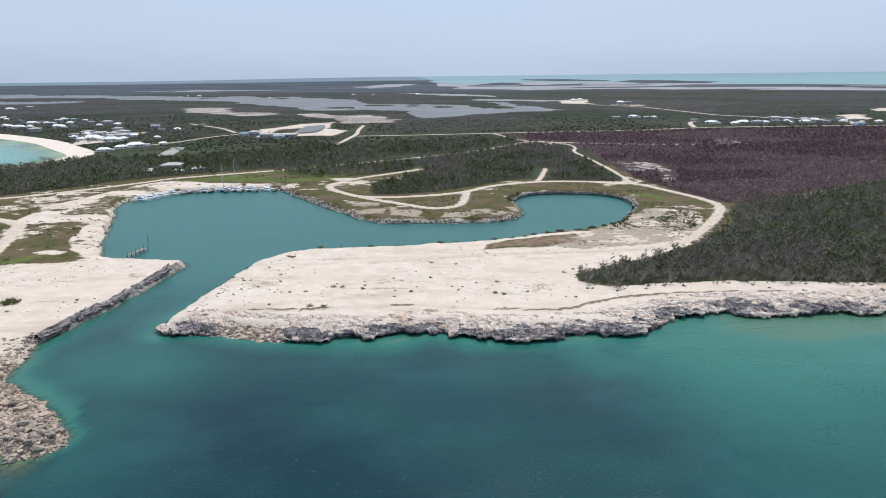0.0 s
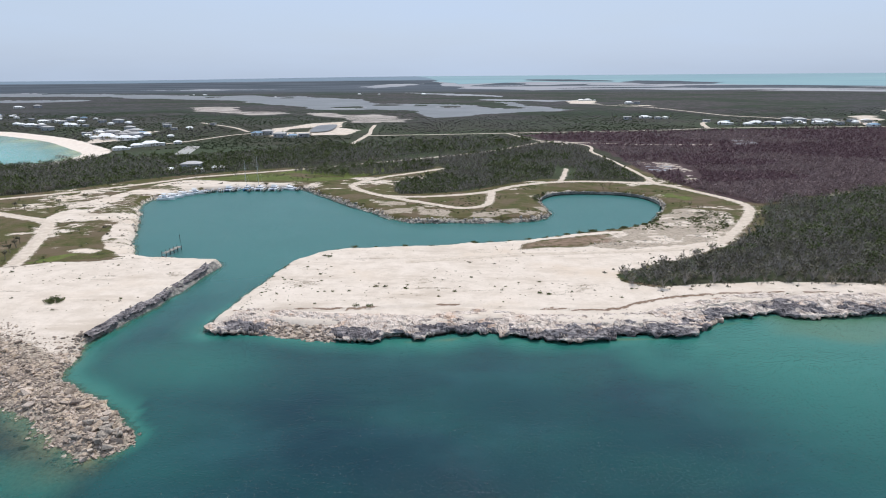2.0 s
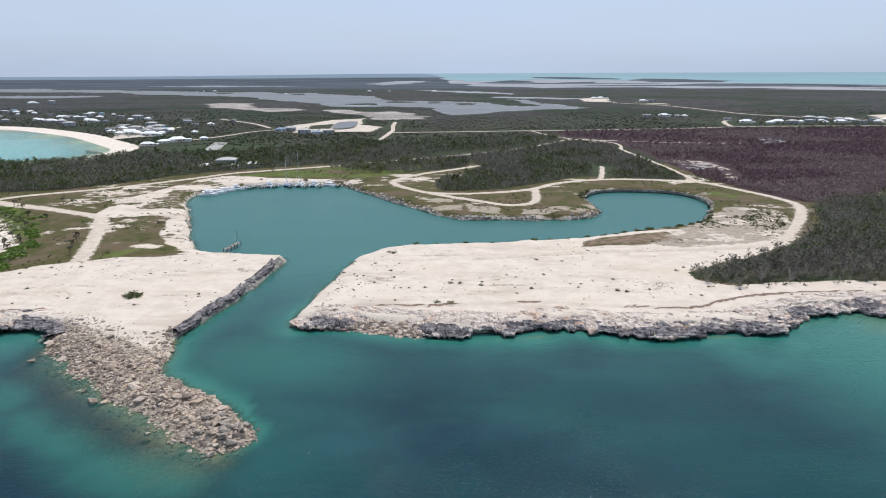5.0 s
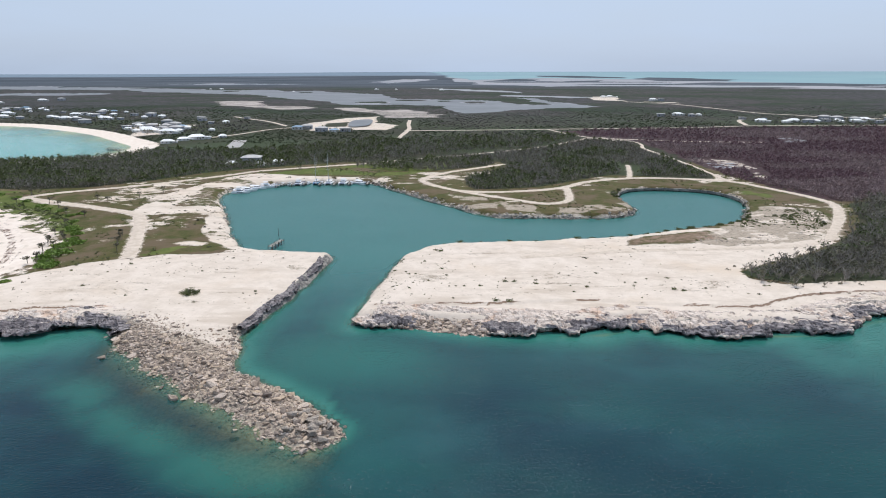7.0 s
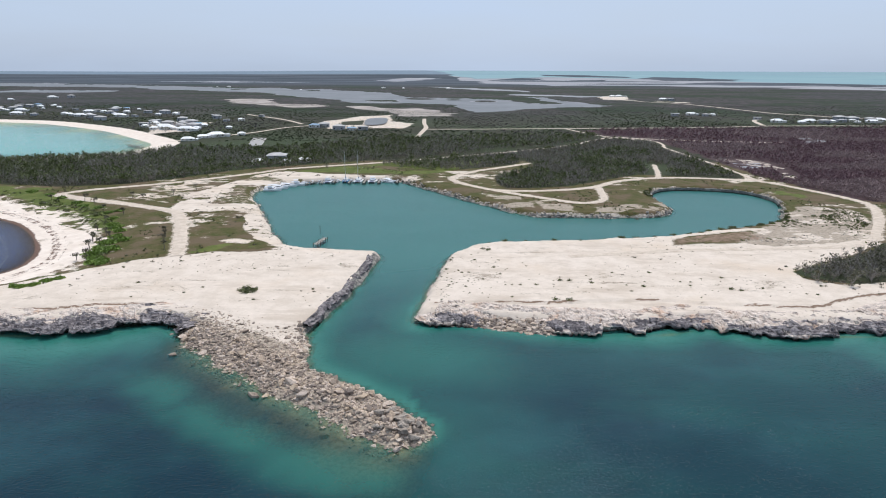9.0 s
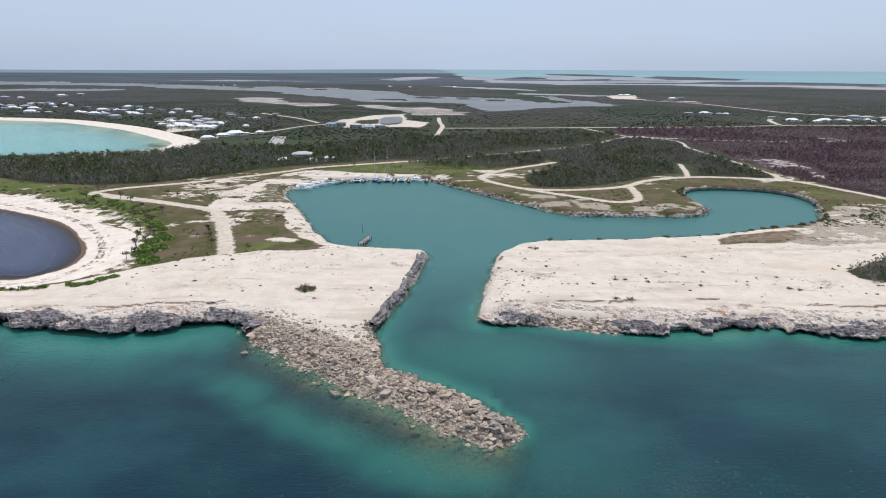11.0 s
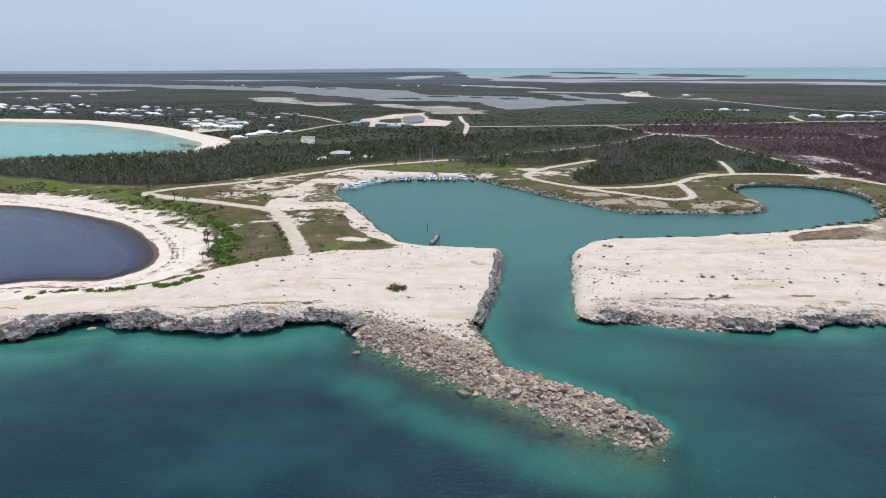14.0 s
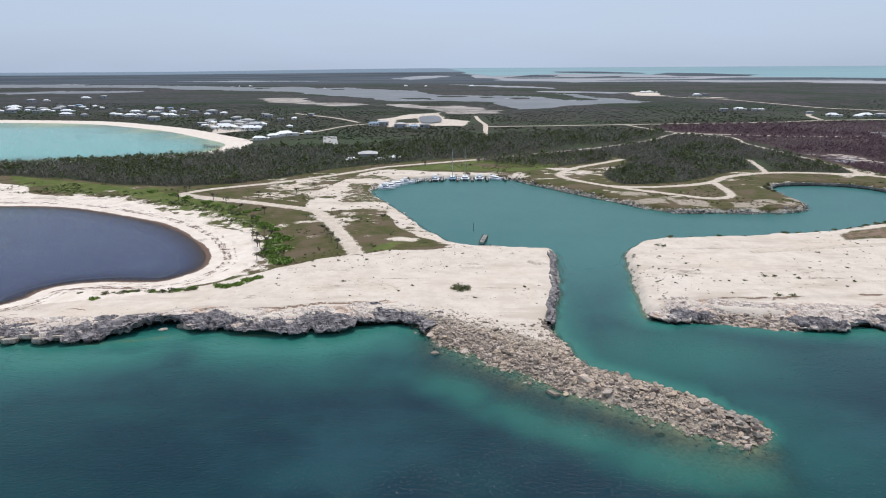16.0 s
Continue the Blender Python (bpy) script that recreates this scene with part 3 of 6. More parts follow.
M = {
    "ground": ground_material(), "water": water_material(), "cliff": cliff_material(),
    "boulder": rock_material("boulder_rock", (0.17, 0.132, 0.105), (0.52, 0.415, 0.33), (0.56, 0.43, 0.31), False),
    "rubble": rock_material("rubble_rock", (0.165, 0.128, 0.10), (0.52, 0.415, 0.335), (0.56, 0.44, 0.335), True),
    "tip_block": rock_material("tip_block", (0.20, 0.170, 0.142), (0.44, 0.375, 0.315), (0.54, 0.455, 0.375), None, 1.5),
    "bank_stone": rock_material("bank_stone", (0.15, 0.137, 0.12), (0.41, 0.375, 0.33), (0.47, 0.43, 0.37), True),
    "wall_stone": rock_material("wall_stone", (0.09, 0.085, 0.08), (0.24, 0.225, 0.205), (0.30, 0.28, 0.25), None, 1.0),
    "slab_rock": rock_material("slab_rock", (0.17, 0.148, 0.125), (0.47, 0.405, 0.34), (0.54, 0.45, 0.36), None, 1.2),
    "road": speckled("limestone_road", (0.635, 0.545, 0.455), (0.48, 0.395, 0.315), 3.0, 0.95, spec=0.1, bump=0.2),
    "leaf": speckled("leaf", (0.034, 0.048, 0.012), (0.135, 0.158, 0.046), 11.0, 0.6, random=True),
    "leaf_olive": speckled("leaf_olive", (0.085, 0.105, 0.035), (0.165, 0.175, 0.065), 1.0, 0.6, random=True),
    "leaf_bright": speckled("leaf_bright", (0.125, 0.205, 0.030), (0.215, 0.29, 0.06), 1.0, 0.55, random=True),
    "leaf_grey": speckled("leaf_grey", (0.062, 0.062, 0.030), (0.185, 0.165, 0.115), 7.0, 0.7, random=True),
    "leaf_far": speckled("far_leaf", (0.034, 0.048, 0.022), (0.078, 0.094, 0.050), 30.0, 0.8, random=True),
    "leaf_far_grey": speckled("far_bare", (0.055, 0.050, 0.047), (0.115, 0.104, 0.100), 30.0, 0.8, random=True),
    "red_twig": speckled("red_twig", (0.105, 0.053, 0.062), (0.245, 0.158, 0.165), 26.0, 0.85, random=True),
    "grey_twig": speckled("grey_twig", (0.165, 0.112, 0.108), (0.36, 0.27, 0.255), 10.0, 0.85, random=True),
    "dead_wood": speckled("dead_wood", (0.135, 0.118, 0.100), (0.40, 0.36, 0.32), 1.0, 0.9, random=True),
    "bark": speckled("bark", (0.10, 0.085, 0.07), (0.20, 0.17, 0.14), 0.5, 0.9),
    "hull": speckled("gelcoat", (0.86, 0.86, 0.86), (0.78, 0.78, 0.78), 2.0, 0.25, spec=0.5),
    "hull_blue": speckled("blue_gelcoat", (0.10, 0.30, 0.48), (0.08, 0.24, 0.40), 2.0, 0.25, spec=0.5),
    "glass": speckled("tinted_glass", (0.012, 0.014, 0.018), (0.02, 0.024, 0.03), 1.0, 0.08, spec=0.6),
    "canvas": speckled("canvas", (0.05, 0.07, 0.13), (0.08, 0.10, 0.17), 1.0, 0.8),
    "alloy": speckled("alloy", (0.55, 0.56, 0.57), (0.65, 0.66, 0.67), 1.0, 0.35, 0.8),
    "timber": speckled("weathered_timber", (0.24, 0.22, 0.19), (0.36, 0.33, 0.29), 0.6, 0.85, bump=0.3),
    "pile": speckled("wet_pile", (0.06, 0.05, 0.045), (0.13, 0.11, 0.095), 0.6, 0.8),
    "wall_white": speckled("white_wall", (0.74, 0.73, 0.70), (0.62, 0.60, 0.57), 3.0, 0.85),
    "wall_grey": speckled("grey_wall", (0.42, 0.43, 0.45), (0.33, 0.34, 0.36), 3.0, 0.85),
    "roof_white": speckled("white_roof", (0.88, 0.87, 0.85), (0.78, 0.77, 0.75), 3.0, 0.6),
    "roof_grey": speckled("grey_roof", (0.50, 0.48, 0.46), (0.36, 0.34, 0.33), 3.0, 0.6),
    "roof_blue": speckled("blue_roof", (0.22, 0.33, 0.44), (0.17, 0.27, 0.37), 3.0, 0.5),
    "slab": speckled("concrete_slab", (0.40, 0.385, 0.36), (0.31, 0.295, 0.275), 4.0, 0.9),
    "pond": speckled("pond_water", (0.165, 0.175, 0.185), (0.215, 0.225, 0.235), 80.0, 0.6, spec=0.06),
}


# ---- mesh helpers ----
def mesh_of(name, verts, faces, materials, index=None, smooth=False, attrs=None):
    """A mesh from arrays: faces is an (n, 3) or (n, 4) array."""
    me = bpy.data.meshes.new(name)
    verts, faces = np.asarray(verts, np.float32), np.asarray(faces, np.int32)
    n, k = faces.shape
    me.vertices.add(len(verts))
    me.vertices.foreach_set("co", verts.ravel())
    me.loops.add(n * k)
    me.loops.foreach_set("vertex_index", faces.ravel())
    me.polygons.add(n)
    me.polygons.foreach_set("loop_start", np.arange(0, n * k, k, dtype=np.int32))
    for m in materials:
        me.materials.append(m)
    if index is not None:
        me.polygons.foreach_set("material_index", np.asarray(index, np.int32))
    me.polygons.foreach_set("use_smooth", np.full(n, smooth))
    for key, value in (attrs or {}).items():
        me.attributes.new(key, "FLOAT", "POINT").data.foreach_set("value", np.asarray(value, np.float32).ravel())
    me.update(calc_edges=True)
    me.validate()
    return me


def grid_faces(rows, cols):
    i = (np.arange(rows - 1)[:, None] * cols + np.arange(cols - 1)[None, :]).ravel()
    return np.stack([i, i + 1, i + cols + 1, i + cols], 1)


def part(name, bm, material, parent, label=""):
    """Links a bmesh as one mesh object under a thing or a part."""
    me = bpy.data.meshes.new(name)
    bm.to_mesh(me)
    bm.free()
    me.materials.append(material)
    ob = new(name, me)
    ob.parent = parent
    return tagged(ob, label)


def box(bm, x0, x1, y0, y1, z0, z1, bevel=0.0):
    made = bmesh.ops.create_cube(bm, size=1.0, matrix=Matrix.Translation(((x0 + x1) / 2, (y0 + y1) / 2, (z0 + z1) / 2)) @ Matrix.Diagonal((x1 - x0, y1 - y0, z1 - z0, 1)))
    if bevel:
        edges = list({e for v in made["verts"] for e in v.link_edges})
        bmesh.ops.bevel(bm, geom=edges, offset=bevel, segments=1, affect="EDGES")
    return bm


def rod(bm, a, b, r0, r1=None, sides=6):
    a, b = Vector(a), Vector(b)
    m = Matrix.Translation((a + b) / 2) @ (b - a).to_track_quat("Z", "Y").to_matrix().to_4x4()
    bmesh.ops.create_cone(bm, cap_ends=True, segments=sides, radius1=r0, radius2=r0 if r1 is None else r1, depth=(b - a).length, matrix=m)
    return bm


def loft(bm, rings, cap=True):
    """Skins closed rings of equal length."""
    made = [[bm.verts.new(p) for p in ring] for ring in rings]
    n = len(made[0])
    for a, b in zip(made, made[1:]):
        for i in range(n):
            bm.faces.new((a[i], a[(i + 1) % n], b[(i + 1) % n], b[i]))
    if cap:
        bm.faces.new(made[0][::-1])
        bm.faces.new(made[-1])
    bmesh.ops.recalc_face_normals(bm, faces=bm.faces)
    return bm


def scatter_mesh(name, protos, which, places, turns, scales, materials):
    """Many copies of small tri meshes (verts, tris, material index) as one mesh."""
    vs, fs, ms, base = [], [], [], 0
    for k, (pv, pf, pm) in enumerate(protos):
        sel = which == k
        n = int(sel.sum())
        if not n:
            continue
        c, s = np.cos(turns[sel])[:, None], np.sin(turns[sel])[:, None]
        sc = scales[sel]
        x, y = pv[None, :, 0] * sc[:, :1], pv[None, :, 1] * sc[:, 1:2]
        v = np.stack([c * x - s * y, s * x + c * y, pv[None, :, 2] * sc[:, 2:3]], 2) + places[sel][:, None, :]
        vs.append(v.reshape(-1, 3))
        f = pf[None] + (np.arange(n) * len(pv))[:, None, None] + base
        fs.append(f.reshape(-1, 3))
        ms.append(np.tile(pm, n))
        base += n * len(pv)
    return mesh_of(name, np.concatenate(vs), np.concatenate(fs), materials, np.concatenate(ms))


# ---- ground, water, cliffs, roads ----
def ground_sheet():
    ys = [60.0]
    while ys[-1] < 4900:
        y = ys[-1]
        ys.append(y + (2.0 if y < 95 else 0.95 if y < 300 else max(0.95, 0.0034 * (y - 70)) if y < 1200 else 0.008 * y))
    ys = np.array(ys)
    us = np.linspace(-1, 1, 500)
    Y = np.repeat(ys[:, None], len(us), 1)
    X = -70 + us[None, :] * (110 + 0.76 * Y)
    x, y = X.ravel(), Y.ravel()
    z = ground_height(x, y)
    wob = 6 * (fbm(x, y, 14, 4, 31) - 0.5)
    fine = fbm(x, y, 4, 3, 33)
    sea, inlet, near, far = signed(x, y, SEA, 60), signed(x, y, INLET, 60), signed(x, y, BAY_NEAR, 60), signed(x, y, BAY_FAR, 60)

    def zone(poly, soft=2.0, rough=1.0):
        return 1 - smoothstep(-soft, soft, signed(x, y, poly, 40) + wob * rough)

    sand = np.zeros(len(x))
    for k, p in enumerate(SAND):
        patchy = 1 - 0.62 * smoothstep(0.44, 0.66, fbm(x, y, 14, 5, 37)) if k == 2 else 1
        sand = np.maximum(sand, zone(p, 1.5, 0.8) * patchy)
    turf = np.zeros(len(x))
    for q in MEADOWS:
        turf = np.maximum(turf, zone(rounded(q, True, 2), 1.5, 0.7))
    worn = zone(rounded(MEADOW_WORN, True, 2), 3, 1.2) * smoothstep(0.36, 0.62, fbm(x * 0.5, y, 9, 5, 39))
    sand = np.maximum(sand * (1 - 0.93 * turf), 0.8 * worn)
    sand = np.maximum(sand, 1 - smoothstep(20, 26, far + wob))
    sand = np.maximum(sand, (1 - smoothstep(1.0, 4.0, inlet + 0.6 * wob)) * 0.6)
    # thin sandy ground and worn patches among the dry grass
    gravel = smoothstep(0.38, 0.62, fbm(x, y, 5, 5, 55)) * np.clip(2.2 * np.exp(-((x - 84 - 0.35 * (y - 275)) / 26) ** 2 - ((y - 275) / 20) ** 2), 0, 0.9)
    stony = zone(rounded(STONY_EAST, True, 2), 3, 1.2)
    gravel = np.maximum(gravel, stony * (0.42 + 0.5 * smoothstep(0.40, 0.60, fbm(x * 0.6, y, 5, 5, 56))))
    sand = np.maximum(sand, 0.75 * stony)
    gravel = np.maximum(gravel, 0.42 * smoothstep(0.56, 0.74, fbm(x * 0.4, y, 9, 5, 58)) * smoothstep(0.4, 0.9, sand))
    # thin dark litter lying along the sand
    for a, b, w, h in ((-22, 197.5, 20, 1.6), (-6, 194.5, 10, 1.2), (31, 200, 6, 2.0), (18, 191, 9, 0.8), (-50, 186, 8, 1.0), (-64, 203, 8, 7.0), (-128, 187, 9, 1.2), (-160, 196, 14, 0.9), (-112, 214, 5, 4.0), (-176, 184, 16, 0.8), (-45, 232, 30, 0.7), (0, 240, 40, 0.7)):
        gravel = np.maximum(gravel, 0.58 * np.exp(-((x - a) / w) ** 2 - ((y - b) / h) ** 2))
    brown = zone(rounded([(-52, 318), (-10, 306), (30, 311), (36, 330), (8, 321), (-10, 317), (-46, 346)], True, 2), 2.5, 0.8)
    gravel = np.maximum(gravel, 0.7 * brown * smoothstep(0.35, 0.6, fbm(x, y, 8, 4, 47)))
    dryish = zone(np.array([(13, 254), (28, 261), (54, 268), (56, 256), (34, 246), (13, 244)], float), 4, 1.0)
    sand = sand * (1 - 0.9 * dryish)
    # worn verges of the tracks
    low = np.nonzero((y < 480) & (x > -320) & (x < 160))[0]
    for key in ("shore_road", "beach_road", "loop_road", "canal_road", "spur_road"):
        line, wide = ROADS[key]
        sand[low] = np.maximum(sand[low], 0.60 * smoothstep(wide / 2 + 2.6, wide / 2 - 0.6, along(x[low], y[low], line[::2])))
    green = np.zeros(len(x))
    for p in GRASS_GREEN:
        green = np.maximum(green, zone(p, 4, 1.2))
    green = green * (0.25 + 0.75 * smoothstep(0.28, 0.5, fbm(x, y, 12, 4, 61)))
    scrub = smoothstep(455, 500, y + wob * 2)
    for p in (FOREST_EAST, FOREST_MID, FOREST_STRIP, FOREST_BAND):
        scrub = np.maximum(scrub, zone(p, 2, 0.5))
    bare = smoothstep(0.46, 0.70, 0.55 * fbm(x * 0.6, y, 20, 5, 51) + 0.45 * fbm(x * 0.6, y, 5, 4, 52)) * (1 - scrub) * (1 - 0.5 * green) * (1 - zone(BRUSH_RED, 6, 2.0))
    sand = np.maximum(sand, 0.66 * bare)
    # sand and creeping plants mingle behind the beach
    mingle = (1 - smoothstep(14, 42, near + 1.5 * wob)) * (near > 8) * smoothstep(38, 46, sea) * (x < -195)
    beach = np.maximum(zone(SAND[3], 1.5, 0.8), mingle * (0.40 + 0.50 * smoothstep(0.38, 0.60, 0.5 * fbm(x, y, 11, 4, 63) + 0.5 * fbm(x, y, 3, 3, 64))))
    green = np.maximum(green, 0.46 * mingle)
    beach = np.maximum(beach, 1 - smoothstep(20, 26, far + wob)) * (near < 60) * (1 - 0.8 * smoothstep(0.60, 0.70, fbm(x, y, 6, 4, 66)) * (near > 12)) + (far < 24)
    beach = np.clip(beach, 0, 1)
    red = zone(BRUSH_RED, 6, 2.0)
    rock = 1 - smoothstep(5.5, 9.5, sea + wob * 1.1)
    rock = np.maximum(rock, (1 - smoothstep(1.2, 2.6, inlet)) * smoothstep(-3, -1.5, inlet) * np.where((y > 255) & (x > -130), 0.6, 0.15))
    rock = np.maximum(rock, (1 - smoothstep(2.6, 3.8, inlet + 0.4 * wob)) * (x < -98) * (x > -120) * smoothstep(158, 164, y) * (1 - smoothstep(225, 240, y)))
    mole = smoothstep(-160, -148, x) * (1 - smoothstep(-74, -70, x)) * (1 - smoothstep(138, 157, y + 0.55 * (x + 115) + wob))
    rock = rock * (1 - mole)
    gravel = np.maximum(gravel * (1 - scrub), mole * smoothstep(0.3, 0.6, fine + 0.25))
    weed = (1 - smoothstep(0.4, 3.2, near + 0.35 * wob)) * (near > -9)
    for line_at, strong in ((7.0, 0.66), (8.9, 0.60), (11.5, 0.5)):
        weed = weed + strong * np.exp(-((near - line_at - 0.35 * wob) / 0.9) ** 2) * (0.7 + 0.3 * smoothstep(0.36, 0.55, fine))
    weed = np.clip(weed, 0, 1)
    edge = np.where(x > -95, np.interp(x, SCARP_EAST[:, 0], SCARP_EAST[:, 1], -999, -999), np.interp(x, SCARP_WEST[:, 0], SCARP_WEST[:, 1], -999, -999)) + 2.4 * (fbm(x, y * 0, 9, 4, 6) - 0.5)
    clay = (1 - smoothstep(0.2, 0.8, np.abs(y - edge))) * (0.30 + 0.6 * smoothstep(0.36, 0.56, fbm(x, y * 0, 14, 3, 44))) * (inlet > 6)
    clay = np.maximum(clay, 0.55 * dryish)
    # creeks, mud flats and keys far inland
    away = np.nonzero(y > 650)[0]
    ax, ay = x[away], y[away]
    bend = 1300 * (fbm(ax, ay, 420, 5, 83) - 0.5) * np.clip(ay / 3000, 0.4, 1.3)
    lift = 300 * (fbm(ax * 0.4, ay, 260, 4, 87) - 0.5)
    dry_edge = np.interp(ax + 0.25 * bend, LAND_EDGE[:, 0], LAND_EDGE[:, 1])
    sea_line = np.interp(ax + 0.2 * bend, SEA_EDGE[:, 0], SEA_EDGE[:, 1], 9e3, 1700)
    keys = np.full(len(ax), 90.0)
    for q in LOW_KEYS:
        keys = np.minimum(keys, signed(ax + 0.12 * bend, ay + 0.35 * lift, np.array(q, float), 90))
    key = smoothstep(14, -14, keys)
    beyond = np.zeros(len(x))
    beyond[away] = smoothstep(-40, 40, ay - dry_edge + 0.5 * lift)
    open_sea = smoothstep(-40, 40, ay - sea_line + 0.3 * lift)
    shoal = smoothstep(0.60, 0.63, fbm(ax * 0.3, ay, 260, 5, 81)) * (1 - open_sea)
    farsea, flats, salt, pale_far = np.zeros(len(x)), np.zeros(len(x)), np.zeros(len(x)), np.zeros(len(x))
    farsea[away] = beyond[away] * open_sea * (1 - key)
    flats[away] = beyond[away] * (1 - open_sea) * (1 - key) * (1 - 0.8 * shoal)
    creek = creek_edge(ax, ay)
    mud = smoothstep(0.40, 0.60, fbm(ax, ay, 60, 5, 88))
    flats[away] = np.maximum(flats[away], 0.8 * smoothstep(16, 2, creek) * mud)
    flats[away] = np.maximum(flats[away], 0.9 * smoothstep(10, -10, inland(ax, ay, MUD_STRIPS)))
    salt[away] = smoothstep(6, -6, inland(ax, ay, SALT_FLATS)) * (0.55 + 0.45 * mud)
    pale_far[away] = smoothstep(3, -3, inland(ax, ay, [YARD] + PALE_GROUND[2:], 40)) * (1 - 0.85 * smoothstep(4, -4, signed(ax, ay, np.array(YARD_GREEN, float), 20)))
    sand = np.maximum(sand, 0.68 * pale_far)
    wetland = np.maximum(zone(np.array(MARSH, float), 3, 1.0), 0.7 * zone(np.array(BLUE_POND, float), 6, 2.5))
    flats = np.maximum(flats, 0.8 * wetland * smoothstep(0.40, 0.56, fbm(x, y, 6, 4, 73)))
    for q in PALE_GROUND[:2]:
        sand = np.maximum(sand, 0.55 * zone(np.array(q, float), 3, 1.2) * smoothstep(0.25, 0.5, fine))
    # the horizon and haze masks paint aerial haze in by distance
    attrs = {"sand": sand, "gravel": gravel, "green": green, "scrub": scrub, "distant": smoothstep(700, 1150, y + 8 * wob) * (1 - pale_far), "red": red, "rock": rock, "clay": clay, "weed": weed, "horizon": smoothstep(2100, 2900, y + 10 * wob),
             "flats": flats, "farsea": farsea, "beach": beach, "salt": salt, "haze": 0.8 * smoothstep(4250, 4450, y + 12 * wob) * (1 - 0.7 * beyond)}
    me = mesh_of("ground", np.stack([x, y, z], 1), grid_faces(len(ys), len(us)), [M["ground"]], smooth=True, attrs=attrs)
    return tagged(new("ground", me), "low pale limestone coast with sand, dry grass and scrub", "ground", kind="structure")


def water_sheet():
    def axis(lo, hi, a, b, step):
        mid = list(np.arange(a, b, step))
        up, down, g = [b], [a - step], step
        while up[-1] < hi:
            g *= 1.25
            up.append(up[-1] + g)
        g = step
        while down[-1] > lo:
            g *= 1.25
            down.append(down[-1] - g)
        return np.array(down[::-1] + mid + up)

    xs, ys = axis(-5000, 5000, -400, 200, 1.9), axis(-4000, 4600, 84, 410, 1.9)
    X, Y = np.meshgrid(xs, ys)
    x, y = X.ravel(), Y.ravel()
    wob = 7 * (fbm(x, y, 16, 4, 91) - 0.5)
    # distance from the nearest shore, for the water near the land
    coast = rounded(COAST_EAST + JETTY + COAST_WEST, False, 10)
    shores = []
    for line in (coast, rounded(INLET, True, 2), rounded(BAY_NEAR, True, 2), rounded(BAY_FAR, True, 1)):
        keep = np.ones(len(line), bool)
        for other in (SEA, INLET):
            if line is not coast or other is INLET:
                keep &= signed(line[:, 0], line[:, 1], other, 5) > -0.4 if not (other is INLET and len(line) == 2 * len(INLET)) else True
        shores.append(line[keep])
    shores = np.concatenate(shores)
    sea, inlet = signed(x, y, SEA, 60), signed(x, y, INLET, 60)
    out = np.full(len(x), 60.0)
    close = np.nonzero((x > -430) & (x < 280) & (y > 70) & (y < 430))[0]
    for part_of in np.array_split(close, 60):
        dx, dy = x[part_of][:, None] - shores[None, :, 0], y[part_of][:, None] - shores[None, :, 1]
        out[part_of] = np.sqrt((dx * dx + dy * dy).min(1))
    bay, bright = signed(x, y, BAY_NEAR, 60), signed(x, y, BAY_FAR, 60)
    mole = along(x, y, np.array([(-136.0, 148.0), (-118.0, 135.0), (-84.0, 112.0)]))
    near_shore = np.exp(-np.maximum(out + wob - 1, 0) / 13.0)
    shallow = 0.62 * near_shore + 0.36 * np.exp(-np.maximum(out + 0.2 * wob - 0.1, 0) / 3.0)
    shallow = np.maximum(shallow, 0.5 * np.exp(-(np.maximum(mole + 1.6 * wob - 7.0, 0) / 10.0) ** 2) * (sea < 2))
    band = along(x, y, rounded([(-190, 141), (-165, 140), (-145, 130), (-119, 111), (-106, 104.5), (-88, 98)], False, 3))
    shallow = np.maximum(shallow * (1 - 0.5 * np.exp(-((mole - 11) / 4) ** 2) * (sea < 2)), 0.62 * np.exp(-(np.maximum(band + 1.6 * wob, 0) / 9.0) ** 2) * smoothstep(0.12, 0.55, fbm(x, y, 22, 4, 97)) * (0.5 + 0.5 * smoothstep(-160, -130, x)))
    shallow = np.maximum(shallow, 0.80 * np.exp(-np.maximum(out + 1.5 * wob - 8, 0) / 16) * smoothstep(-135, -165, x) * (0.60 + 0.40 * smoothstep(0.30, 0.56, fbm(x, y, 26, 4, 98))) * (sea < 2))
    shallow = np.maximum(shallow, 0.36 * np.exp(-(np.maximum(out + 1.2 * wob - 2, 0) / 32) ** 1.6) * smoothstep(-130, -80, x) * (sea < 2))
    # pale sea floor off the eastern ledge and in the channel's mouth
    shallow = np.maximum(shallow, 0.96 * np.exp(-(np.maximum(out + 1.3 * wob - 4, 0) / (24 + 0.22 * np.clip(x + 40, 0, 200))) ** 1.5) * smoothstep(5, 55, x) * (0.65 + 0.35 * smoothstep(0.3, 0.6, fbm(x, y, 24, 4, 96))) * (sea < 2))
    shallow = np.maximum(shallow, 0.95 * smoothstep(0, 90, x + 1.5 * wob) * np.exp(-np.maximum(out + 1.6 * wob - 12, 0) / 75) * (sea < 2))
    shallow = np.maximum(shallow, 0.52 * np.exp(-((x + 84 + 1.5 * wob) / 42) ** 2 - ((y - 148) / 30) ** 2) * (sea < 60))
    lagoon = (1 - smoothstep(-3, 6, inlet + wob * 0.6)) * smoothstep(150, 235, y - 0.35 * (x + 90))
    weedy = np.where(bay < 5, 1.0 - 0.55 * smoothstep(-315, -380, x + 3 * wob), 0.0)
    shallow = np.where(bay < 5, 0.95 * np.exp(-np.maximum(-bay, 0) / 2.5), shallow)
